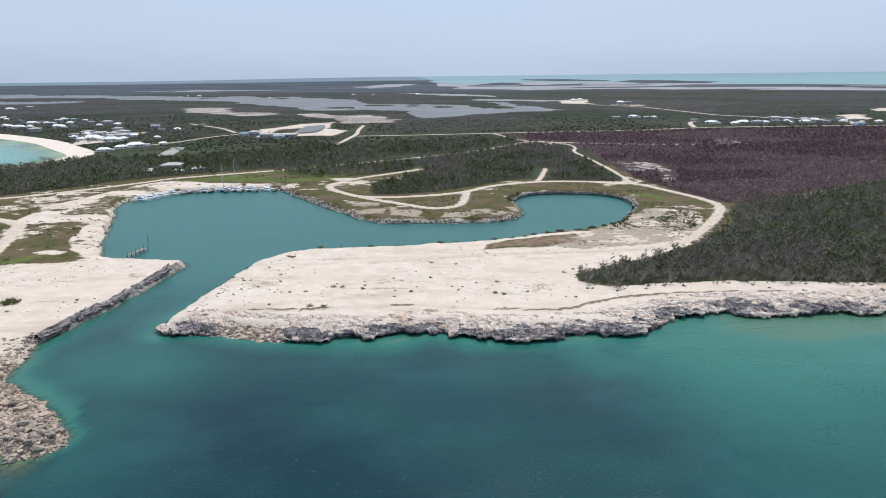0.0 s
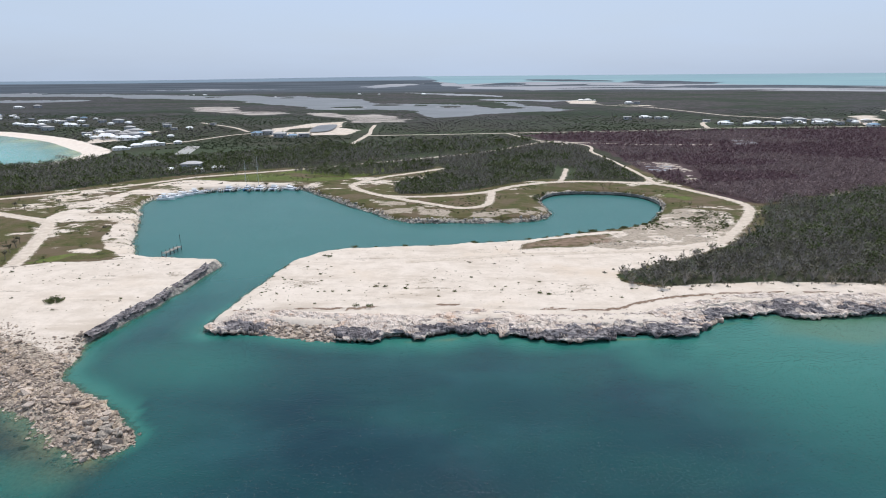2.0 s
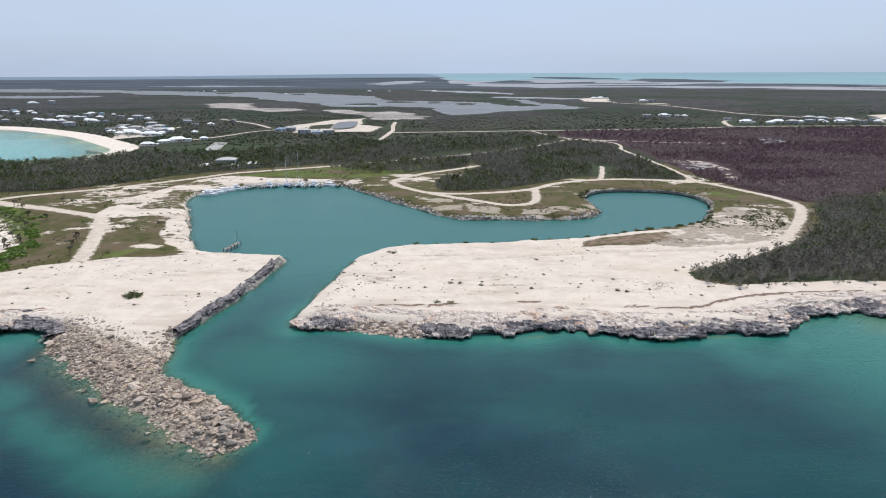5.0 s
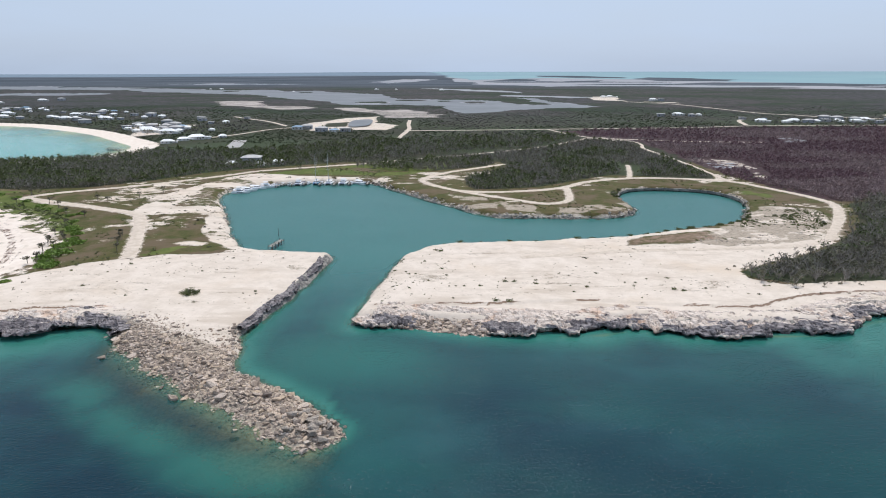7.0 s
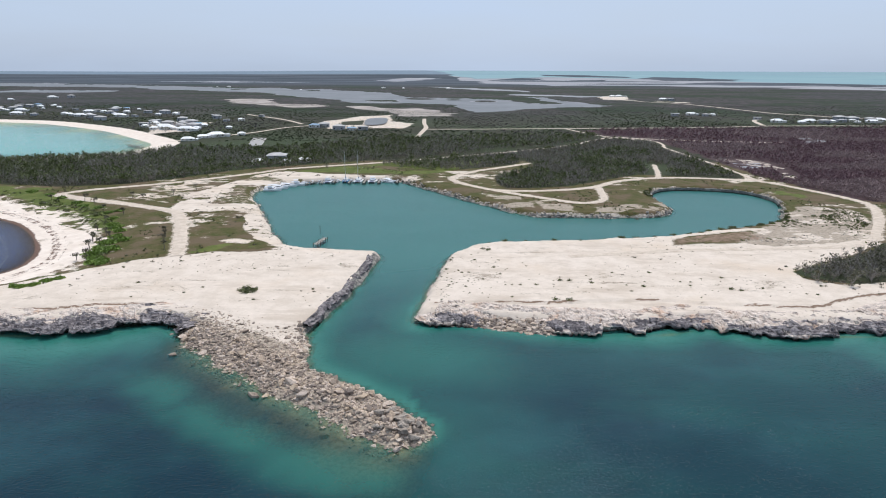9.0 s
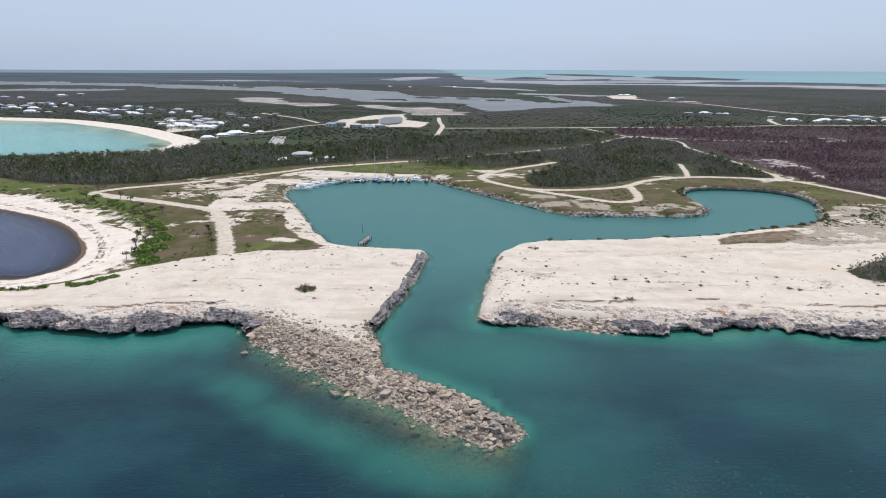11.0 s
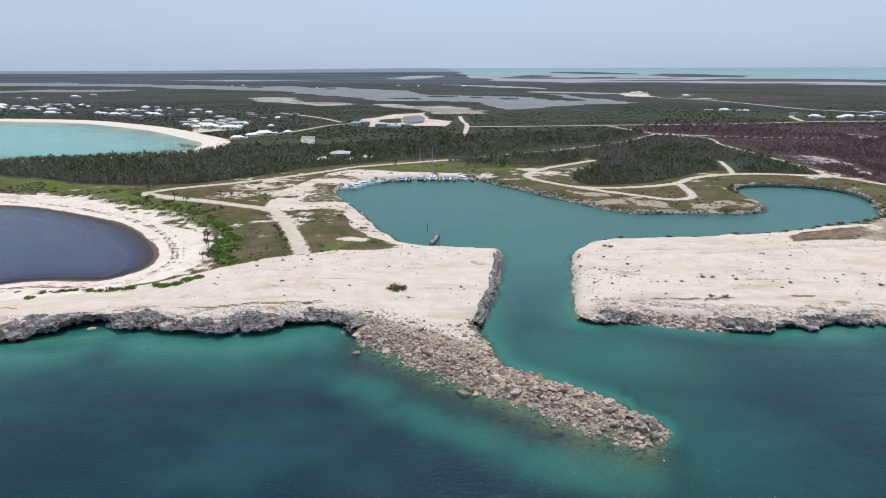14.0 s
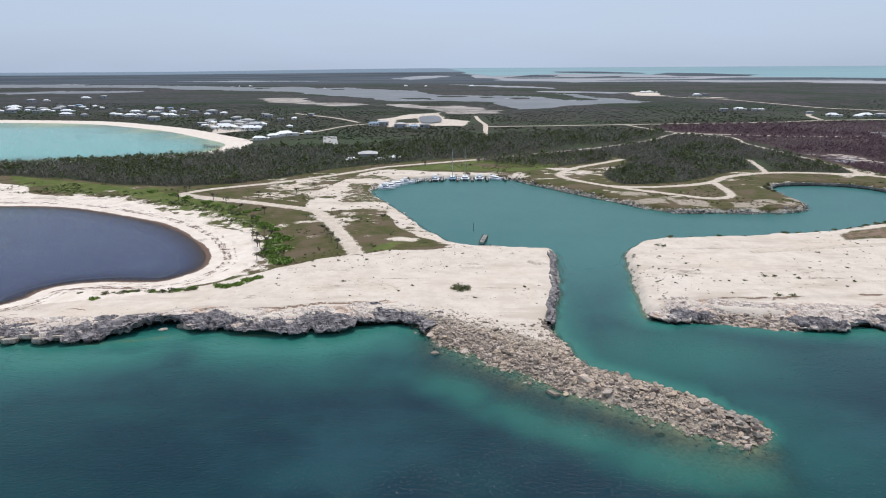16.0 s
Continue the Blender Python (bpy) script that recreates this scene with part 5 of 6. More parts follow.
# low plants in the dry grass
p, rng = jittered(-400, 150, 205, 470, lambda y: 3.4, 26)
open_ground = (signed(p[:, 0], p[:, 1], BAY_NEAR, 60) > 30) & (fbm(p[:, 0], p[:, 1], 16, 4, 19) > 0.60) & clear_of_roads(p, 1.0)
for poly in SAND[:3] + [FOREST_EAST, FOREST_MID, FOREST_BAND, FOREST_STRIP]:
    open_ground &= signed(p[:, 0], p[:, 1], poly, 40) > -1.0
open_ground &= signed(p[:, 0], p[:, 1], INLET, 40) > 2
woods("low_plants", "low green plants in dry grass", p[open_ground], rng, LOW, (1, 1), [M["leaf_olive"], M["dead_wood"]], 0.40, "plants")


# ---- rocks ----
def ground_at(x, y):
    return float(ground_height(np.array([float(x)]), np.array([float(y)]))[0])


def boulder_mesh(name, seed, material, flat=0.62):
    """An angular block: the hull of a few points, with broken facets."""
    rng = random.Random(seed)
    bm = bmesh.new()
    for k in range(13):
        d = Vector((rng.gauss(0, 1), rng.gauss(0, 1), rng.gauss(0, 1))).normalized()
        big = max(abs(d.x), abs(d.y), abs(d.z))
        d = d * (0.55 + 0.45 / big) * rng.uniform(0.8, 1.0)
        bm.verts.new((d.x, d.y, d.z * flat))
    bmesh.ops.convex_hull(bm, input=bm.verts[:])
    spare = [v for v in bm.verts if not v.link_faces]
    bmesh.ops.delete(bm, geom=spare, context="VERTS")
    bmesh.ops.triangulate(bm, faces=bm.faces[:])
    bmesh.ops.recalc_face_normals(bm, faces=bm.faces[:])
    me = bpy.data.meshes.new(name)
    bm.to_mesh(me)
    bm.free()
    me.materials.append(material)
    return me


def rock_arrays(seed):
    me = boulder_mesh("tmp_rock", seed, M["rubble"])
    v = np.array([tuple(q.co) for q in me.vertices])
    f = np.array([tuple(q.vertices) for q in me.polygons])
    bpy.data.meshes.remove(me)
    return v, f, np.zeros(len(f), int)


ROCKS = [rock_arrays(s) for s in range(40, 46)]
AXIS = rounded([(-152, 159), (-142, 154), (-130, 145), (-117, 137), (-104, 129), (-92, 120), (-85, 113), (-81, 110)], False, 8)


def stones_along(name, line, count, spread, size, label, seed, material, lift=0.0, inland=0.0):
    """Loose stones on a bank, as one heap."""
    rng = np.random.default_rng(seed)
    s = np.concatenate([[0], np.cumsum(np.hypot(*np.diff(line, axis=0).T))])
    t = rng.uniform(0, s[-1], count)
    px, py = np.interp(t, s, line[:, 0]), np.interp(t, s, line[:, 1])
    x, y = px + rng.normal(size=count) * spread, py + rng.normal(size=count) * spread
    z = ground_height(x, y)
    if inland:
        z = np.maximum(z, np.clip(-0.25 + inland * signed(x, y, SEA, 30), -1.2, 3))
    keep = (z > -0.65) & (z < 3.2)
    x, y, z = x[keep], y[keep], z[keep]
    n = len(x)
    r = np.minimum(size * np.exp(rng.normal(size=n) * 0.6), size * 3)
    me = scatter_mesh(name, ROCKS, rng.integers(0, len(ROCKS), n), np.column_stack([x, y, z + r * 0.12 + lift]), rng.uniform(0, 6.28, n),
                      np.stack([r * rng.uniform(0.8, 1.5, n), r, r * rng.uniform(0.6, 1.1, n)], 1), [material])
    return tagged(new(name, me), label, "stones", kind="stuff")


breakwater = tagged(new("breakwater"), "breakwater of heaped tan limestone boulders reaching into the sea", "breakwater")
rng = np.random.default_rng(77)
shapes = [boulder_mesh("boulder", s, M["boulder"]) for s in range(50, 58)]
blocks = [boulder_mesh("boulder", s, M["tip_block"]) for s in range(58, 66)]
s_axis = np.concatenate([[0], np.cumsum(np.hypot(*np.diff(AXIS, axis=0).T))])
for k in range(290):
    u = 1 - rng.uniform(0, 1) ** 1.25 if k > 26 else rng.uniform(0.88, 1.0)
    a, b = np.interp(u * s_axis[-1], s_axis, AXIS[:, 0]), np.interp(u * s_axis[-1], s_axis, AXIS[:, 1])
    side = rng.normal() * (3.6 if k > 26 else 2.2) - (0.8 if k > 26 else 0)
    a, b = a + side * 0.55 + rng.normal() * 0.8, b + side * 0.83 + rng.normal() * 0.8
    z = float(ground_height(np.array([a]), np.array([b]))[0])
    if z < -0.9:
        a, b = np.interp(u * s_axis[-1], s_axis, AXIS[:, 0]), np.interp(u * s_axis[-1], s_axis, AXIS[:, 1])
        z = ground_at(a, b)
    r = min((0.58 if k > 26 else 0.9) * math.exp(rng.normal() * 0.4), 1.5)
    stone = new("boulder", (shapes if k > 26 else blocks)[k % 8])
    stone.parent = breakwater
    stone.matrix_basis = pose(a, b, max(z, -0.7) + r * (0.28 if k > 26 else 0.5), rng.uniform(-25, 25), rng.uniform(-25, 25), rng.uniform(0, 360)) @ Matrix.Diagonal((r * rng.uniform(0.9, 1.6), r, r * rng.uniform(0.7, 1.1), 1))
rubble = stones_along("rubble", AXIS + np.array([-0.8, -1.2]), 8600, 4.1, 0.22, "tan limestone rubble of the breakwater", 78, M["rubble"])
rubble.parent = breakwater
del rubble["category"]
stones_along("shore_rubble", rounded([(-158, 162), (-148, 157), (-139, 151), (-128, 142), (-118, 133), (-113, 146), (-112, 160)], False, 6), 3000, 3.0, 0.27, "broken tan stones at the foot of the breakwater", 79, M["rubble"])
stones_along("root_gravel", rounded([(-150, 166), (-138, 158), (-126, 150), (-116, 143)], False, 6), 2200, 4.0, 0.14, "small pinkish stones strewn where sand meets breakwater", 85, M["rubble"])
stones_along("cove_rubble", rounded([(-74, 166), (-66, 166.5), (-56, 164), (-46, 162)], False, 6), 1500, 2.0, 0.34, "fallen pale stones below the ledge", 80, M["rubble"], 0.1, 0.30)
n_bank = len(INLET)
stones_along("north_bank_stones", INLET[int(n_bank * 0.38):int(n_bank * 0.57)], 2600, 1.1, 0.42, "grey stones lining the canal bank", 81, M["bank_stone"], 0.05)
stones_along("lagoon_bank_stones", INLET[int(n_bank * 0.20):int(n_bank * 0.40)], 1600, 1.0, 0.42, "grey stones lining the lagoon", 82, M["bank_stone"], 0.05)
stones_along("west_bank_stones", INLET[int(n_bank * 0.62):int(n_bank * 0.78)], 420, 1.0, 0.36, "grey stones along the harbour and channel bank", 83, M["bank_stone"], 0.05)
stones_along("south_bank_stones", INLET[0:int(n_bank * 0.12)], 260, 0.8, 0.3, "pale stones along the channel bank", 84, M["bank_stone"], 0.0)


# small stones and tufts strewn on the sand
def strewn(name, polys, step, chance, radius, material, label, seed, protos, lift=0.0, category="stones"):
    p, rng = jittered(-430, 260, 150, 420, lambda y: step, seed)
    ok = np.zeros(len(p), bool)
    for poly in polys:
        ok |= signed(p[:, 0], p[:, 1], poly, 20) < -1
    ok &= (rng.uniform(size=len(p)) < chance * smoothstep(0.46, 0.68, fbm(p[:, 0] * 0.5, p[:, 1], 14, 4, seed)) * 2)
    p = p[ok]
    z = ground_height(p[:, 0], p[:, 1])
    p, z = p[z > 1.2], z[z > 1.2]
    n = len(p)
    r = radius * np.exp(rng.normal(size=n) * 0.5)
    me = scatter_mesh(name, protos, rng.integers(0, len(protos), n), np.column_stack([p, z + lift]), rng.uniform(0, 6.28, n), np.stack([r, r, r * 0.8], 1), material)
    return tagged(new(name, me), label, category, kind="stuff")


strewn("sand_stones", SAND[:2], 1.7, 0.26, 0.085, [M["rubble"]], "small grey stones strewn over pale sand", 91, ROCKS)
strewn("sand_tufts", SAND[:2], 1.9, 0.17, 0.13, [M["leaf_grey"], M["dead_wood"]], "tiny dry tufts on bare sand", 92, LOW, 0.0, "plants")
strewn("harbour_tufts", SAND[2:3], 2.4, 0.22, 0.3, [M["leaf_grey"], M["dead_wood"]], "dry tufts on the harbour's sandy bank", 93, LOW, 0.0, "plants")
strewn("gravel_tufts", [np.array(STONY_EAST, float)], 1.6, 1.1, 0.36, [M["leaf_olive"], M["dead_wood"]], "low scrub on stony ground", 97, LOW, 0.0, "plants")
strewn("gravel_stones", [np.array(STONY_EAST, float)], 1.5, 0.6, 0.22, [M["bank_stone"]], "loose grey stones on rough ground", 95, ROCKS)
strewn("beach_plants", [rounded([(-420, 366), (-381, 338), (-347, 330), (-322, 324), (-278, 294), (-247, 270), (-226, 255), (-216, 234), (-210, 216), (-203, 214), (-205, 232), (-218, 262), (-240, 292), (-275, 322), (-320, 345), (-400, 385)], True, 2)],
       1.6, 0.30, 0.42, [M["leaf_olive"], M["bark"]], "low bright green beach plants", 96, LOW, 0.0, "plants")


def fallen_slab(x, y, z, a, b, c, turn, lean, tip):
    """A broken flat ledge block lying at the cliff's foot."""
    r = random.Random(int(abs(x) * 10))
    bm = bmesh.new()
    n = 7
    outline = [(math.cos(6.283 * q / n + 0.4) * r.uniform(0.85, 1.1), math.sin(6.283 * q / n + 0.4) * r.uniform(0.85, 1.1)) for q in range(n)]
    loft(bm, [[(u * a * 0.55 * s, v * b * 0.55 * s, c * z0 + r.uniform(-0.06, 0.06)) for u, v in outline] for z0, s in ((-0.5, 0.88), (-0.2, 1.0), (0.38, 0.97), (0.5, 0.90))])
    me = bpy.data.meshes.new("fallen_slab")
    bm.to_mesh(me)
    bm.free()
    me.materials.append(M["slab_rock"])
    ob = tagged(new("fallen_slab", me), "pale broken limestone slab fallen from the sea ledge", "rock", "fallen slabs under the ledge")
    ob.matrix_basis = pose(x, y + 1.2, z, lean, tip, turn)


for spec in ((-262, 150.0, 0.9, 5.0, 4.0, 1.3, 10, -10, 4), (-257.5, 149.4, 0.7, 4.2, 4.4, 1.3, -14, -12, -5), (-253.5, 150.8, 1.3, 4.2, 3.6, 1.2, 6, -18, 3), (-249.5, 149.6, 0.8, 3.8, 4.2, 1.4, 20, -12, 6),
             (-246, 150.8, 1.0, 4.2, 3.8, 1.2, -8, -15, -4), (-242.6, 150.0, 0.7, 3.2, 3.2, 1.1, 12, -10, 5), (-213.5, 158.8, 0.9, 3.6, 2.6, 1.3, 5, -10, 3), (-216.5, 160.5, 0.3, 3.0, 2.0, 0.9, 40, 0, 8), (-221, 158.6, -0.1, 2.4, 1.8, 0.6, 15, 3, -4)):
    fallen_slab(*spec)


# ---- single bushes ----
def foliage_mesh(name, seed, leaves, wide, tall, size, leaf, wood):
    v, f, m = shrub_proto(seed, leaves, 3, tall, wide, size, low=0.05, heads_at=(0.2, 0.6), n_heads=18)
    return mesh_of(name, v, f, [leaf, wood], m)


BUSHES = [foliage_mesh("shrub", 200 + k, 60, 0.75, 0.8, 0.22, M["leaf_olive"], M["bark"]) for k in range(4)]
GRAPES = [foliage_mesh("sea_grape", 220 + k, 340, 1.3, 0.6, 0.31, M["leaf_bright"], M["bark"]) for k in range(4)]


def plant(name, me, x, y, size, label, group, category="bush"):
    ob = tagged(new(name, me), label, category, group)
    ob.matrix_basis = pose(x, y, ground_at(x, y) - 0.05, 0, 0, (x * 37 + y * 91) % 360) @ Matrix.Diagonal((size, size, size, 1))
    return ob


rng = np.random.default_rng(5)
# scattered low shrubs on the bare sand, thicker near the channel's point
count = 0
while count < 190:
    if count < 75:
        x, y = rng.normal(-66, 9), rng.normal(200, 16)
    elif count < 145:
        x, y = rng.uniform(-60, 60), rng.choice([rng.normal(196, 4), rng.uniform(184, 250)])
    else:
        x, y = rng.uniform(-230, -112), rng.uniform(176, 232)
    z = ground_at(x, y)
    if z < 2.0 or z > 4:
        continue
    plant("shrub", BUSHES[count % 4], x, y, 0.22 + 0.5 * rng.uniform() ** 3, "small dark green shrub on bare pale sand", "shrubs on the sand")
    count += 1
for x, y, s in ((-39, 199, 0.9), (-36, 199, 0.8), (-29, 197, 0.9), (-13, 194, 0.8), (-43, 181, 1.0), (-39, 181, 1.0), (14, 192, 1.0), (17, 191, 0.9), (-61, 235, 1.2), (-63, 236, 0.9), (-139, 186, 1.7), (-137, 187, 1.5), (-141, 186, 1.3), (-138.5, 184.4, 1.6), (-139.6, 188, 1.5), (-136.5, 185.2, 1.3)):
    plant("shrub", BUSHES[int(abs(x)) % 4], x, y, s, "spreading green shrub on bare pale sand", "shrubs on the sand")
# a thin row of shrubs on the spit south of the bay
for k in range(22):
    x = rng.uniform(-264, -222)
    y = 187.5 + 0.06 * (x + 240) + rng.normal() * 1.0
    if ground_at(x, y) > 0.4:
        plant("shrub", BUSHES[k % 4], x, y, 0.6 + 0.7 * rng.uniform(), "low brownish green shrub on the sandy spit", "shrubs on the spit")
# mangroves along the canal
for k in range(230):
    u = rng.uniform() ** 0.55 if k % 3 else 0.55 + 0.4 * rng.uniform()
    if k < 180:
        a = INLET[int((0.10 + 0.125 * u) * n_bank) % n_bank]
        dx, dy = 1.5, -2.4
    else:
        a = INLET[int((0.335 + 0.04 * u) * n_bank) % n_bank]
        dx, dy = -2.4, 0.6
    x, y = a[0] + dx + rng.normal() * 0.7, a[1] + dy + rng.normal() * 0.5
    if ground_at(x, y) > 0.0:
        plant("mangrove_bush", BUSHES[k % 4], x, y, 0.35 + 1.1 * rng.uniform() ** 2, "dark green mangrove bush at the canal's edge", "mangroves on the canal bank")
# sea grapes between beach and grass
for x, y, s in ((-203, 217, 2.2), (-206, 219, 2.0), (-209, 232, 2.3), (-212, 230, 2.0), (-207, 235, 1.9), (-214, 244, 2.0), (-211, 247, 2.1), (-224, 268, 1.8), (-219, 262, 1.7), (-228, 274, 1.5), (-241, 296, 1.5), (-238, 299, 1.4),
                (-285, 330, 1.6), (-311, 345, 1.6), (-214, 191, 1.3), (-217, 192, 1.2), (-211, 192, 1.3), (-209, 197, 1.3), (-206, 199, 1.2), (-225, 190, 1.1), (-229, 189, 1.0), (-252, 180, 0.9), (-237, 188, 0.9), (-245, 188, 0.8),
                (-216, 254, 1.6), (-233, 284, 1.5), (-252, 306, 1.4), (-262, 311, 1.6), (-270, 318, 1.6), (-296, 338, 1.5), (-208, 224, 1.5), (-214, 238, 1.4)):
    plant("sea_grape", GRAPES[int(abs(x + y)) % 4], x, y, 1.0 * s, "glossy bright green sea grape spreading behind the beach", "sea grapes behind the beach")


def bare_tree(name, seed, tall):
    """A storm-stripped tree: a leaning trunk, limbs and a ragged crown."""
    r = random.Random(seed)
    tree = tagged(new(name), "ragged storm-stripped tree with a small brown crown", "tree", "ragged trees by the beach")
    bm = bmesh.new()
    top = Vector((r.uniform(-0.6, 0.6), r.uniform(-0.6, 0.6), tall))
    rod(bm, (0, 0, -0.3), top * 0.55, 0.16, 0.12)
    rod(bm, top * 0.53, top, 0.12, 0.06)
    part("trunk", bm, M["bark"], tree)
    for _ in range(5):
        a, h = r.uniform(0, 6.28), r.uniform(0.45, 0.9)
        limb = bmesh.new()
        rod(limb, top * h, top * h + Vector((math.cos(a) * 1.1, math.sin(a) * 1.1, 0.8)), 0.06, 0.02, 5)
        part("limb", limb, M["bark"], tree)
    v, f, m = shrub_proto(seed + 9, 46, 4, tall * 0.6, 1.3, 0.36)
    crown = new("crown", mesh_of("crown", v + np.array([top.x * 0.6, top.y * 0.6, tall * 0.5]), f, [M["leaf_grey"], M["bark"]], m))
    crown.parent = tree
    return tree


LONE_TREES = [(-258, 314), (-288, 326), (-246, 329), (-221, 352), (-239, 326), (-228, 338)]
trees = [bare_tree("ragged_tree", 300 + k, 2.8 + 0.45 * k) for k in range(3)]
spots = [(-214, 222), (-212, 225), (-217, 236), (-219, 239), (-216, 241), (-222, 247), (-225, 252), (-221, 256), (-216, 250), (-228, 262), (-246, 300), (-268, 322), (-234, 279), (-193, 250), (-190, 242), (-196, 257), (-186, 233), (-291, 343), (14, 300), (-232, 292)] + LONE_TREES
for k, (x, y) in enumerate(spots):
    m = pose(x, y, ground_at(x, y), 0, 0, k * 67)
    if k < 3:
        trees[k].matrix_basis = m
    else:
        copy_thing(trees[k % 3], m)


# ---- boats and docks ----
def hull_rings(length, wide, deep, stations=9, z0=-0.45):
    rings = []
    for i in range(stations):
        u = i / (stations - 1)
        w = wide / 2 * (1 - max(0, (u - 0.55) / 0.45) ** 2.2) + 0.03
        sheer = deep + 0.35 * u * u
        y = -length / 2 + length * u
        rake = 0.5 * u
        rings.append([(-w, y + rake * 0.6, sheer), (-w * 0.92, y, sheer * 0.45), (-w * 0.5, y, z0), (w * 0.5, y, z0), (w * 0.92, y, sheer * 0.45), (w, y + rake * 0.6, sheer)])
    return rings


def catamaran(name, label, length=12.5, beam=6.6, mast=0.0, flybridge=False, hull="hull"):
    boat = tagged(new(name), label, "boat", "boats in the harbour")
    for side in (-1, 1):
        bm = bmesh.new()
        loft(bm, [[(x + side * (beam / 2 - 0.9), y, z) for x, y, z in r] for r in hull_rings(length, 1.8, 1.5)])
        part("hull", bm, M[hull], boat)
        bm = bmesh.new()
        box(bm, side * (beam / 2 - 0.03) - 0.05, side * (beam / 2 - 0.03) + 0.05, -length * 0.2, length * 0.12, 0.85, 1.1, 0.02)
        part("hull_window", bm, M["glass"], boat, "dark strip of hull glass")
    bm = bmesh.new()
    box(bm, -beam / 2 + 1.2, beam / 2 - 1.2, -length * 0.44, length * 0.18, 0.75, 1.5, 0.12)
    part("bridge_deck", bm, M["hull"], boat)
    bm = bmesh.new()
    loft(bm, [[(x * k, y * k + s, z) for x, y in ((-beam * 0.36, -length * 0.2), (beam * 0.36, -length * 0.2), (beam * 0.36, length * 0.06), (beam * 0.2, length * 0.15), (-beam * 0.2, length * 0.15), (-beam * 0.36, length * 0.06))]
              for z, k, s in ((1.45, 1.0, 0), (2.1, 0.97, -0.1), (2.75, 0.84, -0.35), (2.9, 0.7, -0.4))])
    part("cabin", bm, M["hull"], boat)
    bm = bmesh.new()
    loft(bm, [[(x * k, y * k + s, z) for x, y in ((-beam * 0.36, -length * 0.2), (beam * 0.36, -length * 0.2), (beam * 0.36, length * 0.06), (beam * 0.2, length * 0.15), (-beam * 0.2, length * 0.15), (-beam * 0.36, length * 0.06))]
              for z, k, s in ((2.12, 1.0, -0.09), (2.55, 0.93, -0.25))])
    part("cabin_window", bm, M["glass"], boat, "wrap-around tinted cabin glass")
    bm = bmesh.new()
    box(bm, -beam * 0.36, beam * 0.36, -length * 0.43, -length * 0.17, 3.0, 3.12, 0.04)
    part("hardtop", bm, M["hull"], boat)
    for side in (-1, 1):
        for y in (-0.42, -0.2):
            bm = bmesh.new()
            rod(bm, (side * beam * 0.34, length * y, 1.45), (side * beam * 0.34, length * y, 3.03), 0.05)
            part("post", bm, M["alloy"], boat)
    bm = bmesh.new()
    box(bm, -beam / 2 + 1.7, beam / 2 - 1.7, length * 0.2, length * 0.4, 1.30, 1.36)
    part("trampoline", bm, M["canvas"], boat, "dark net between the bows")
    if flybridge:
        bm = bmesh.new()
        box(bm, -beam * 0.27, beam * 0.27, -length * 0.25, length * 0.02, 2.85, 3.6, 0.15)
        part("flybridge", bm, M["hull"], boat)
        bm = bmesh.new()
        box(bm, -beam * 0.28, beam * 0.28, -length * 0.26, length * 0.0, 4.7, 4.8, 0.04)
        part("bimini", bm, M["hull"], boat)
        for side in (-1, 1):
            for y in (-0.24, -0.02):
                bm = bmesh.new()
                rod(bm, (side * beam * 0.25, length * y, 3.5), (side * beam * 0.25, length * y, 4.72), 0.04)
                part("bimini_post", bm, M["alloy"], boat)
    if mast:
        bm = bmesh.new()
        rod(bm, (0, length * 0.08, 1.4), (0, length * 0.08, mast), 0.17, 0.11, 8)
        part("mast", bm, M["alloy"], boat, "tall silver mast")
        bm = bmesh.new()
        rod(bm, (0, length * 0.07, 3.5), (0, -length * 0.4, 3.7), 0.12, 0.1, 8)
        boom = part("boom", bm, M["alloy"], boat)
        bm = bmesh.new()
        loft(bm, [[(0.22 * math.cos(a) * s, length * y, 3.85 + 0.06 * k + 0.28 * math.sin(a) * s) for a in (0, 1.05, 2.1, 3.14, 4.2, 5.2)] for k, (y, s) in enumerate(((0.05, 1), (-0.1, 1), (-0.25, 0.85), (-0.38, 0.5)))])
        part("sail_cover", bm, M["canvas"], boom, "blue canvas sail cover")
        for q in ((0, length * 0.47, 1.6), (beam * 0.46, -length * 0.05, 1.5), (-beam * 0.46, -length * 0.05, 1.5)):
            bm = bmesh.new()
            rod(bm, q, (0, length * 0.08, mast * 0.96), 0.025, 0.025, 4)
            part("stay", bm, M["alloy"], boat)
        for z in (0.45, 0.72):
            bm = bmesh.new()
            rod(bm, (-1.3, length * 0.08, mast * z), (1.3, length * 0.08, mast * z), 0.04, 0.04, 4)
            part("spreader", bm, M["alloy"], boat)
    return boat


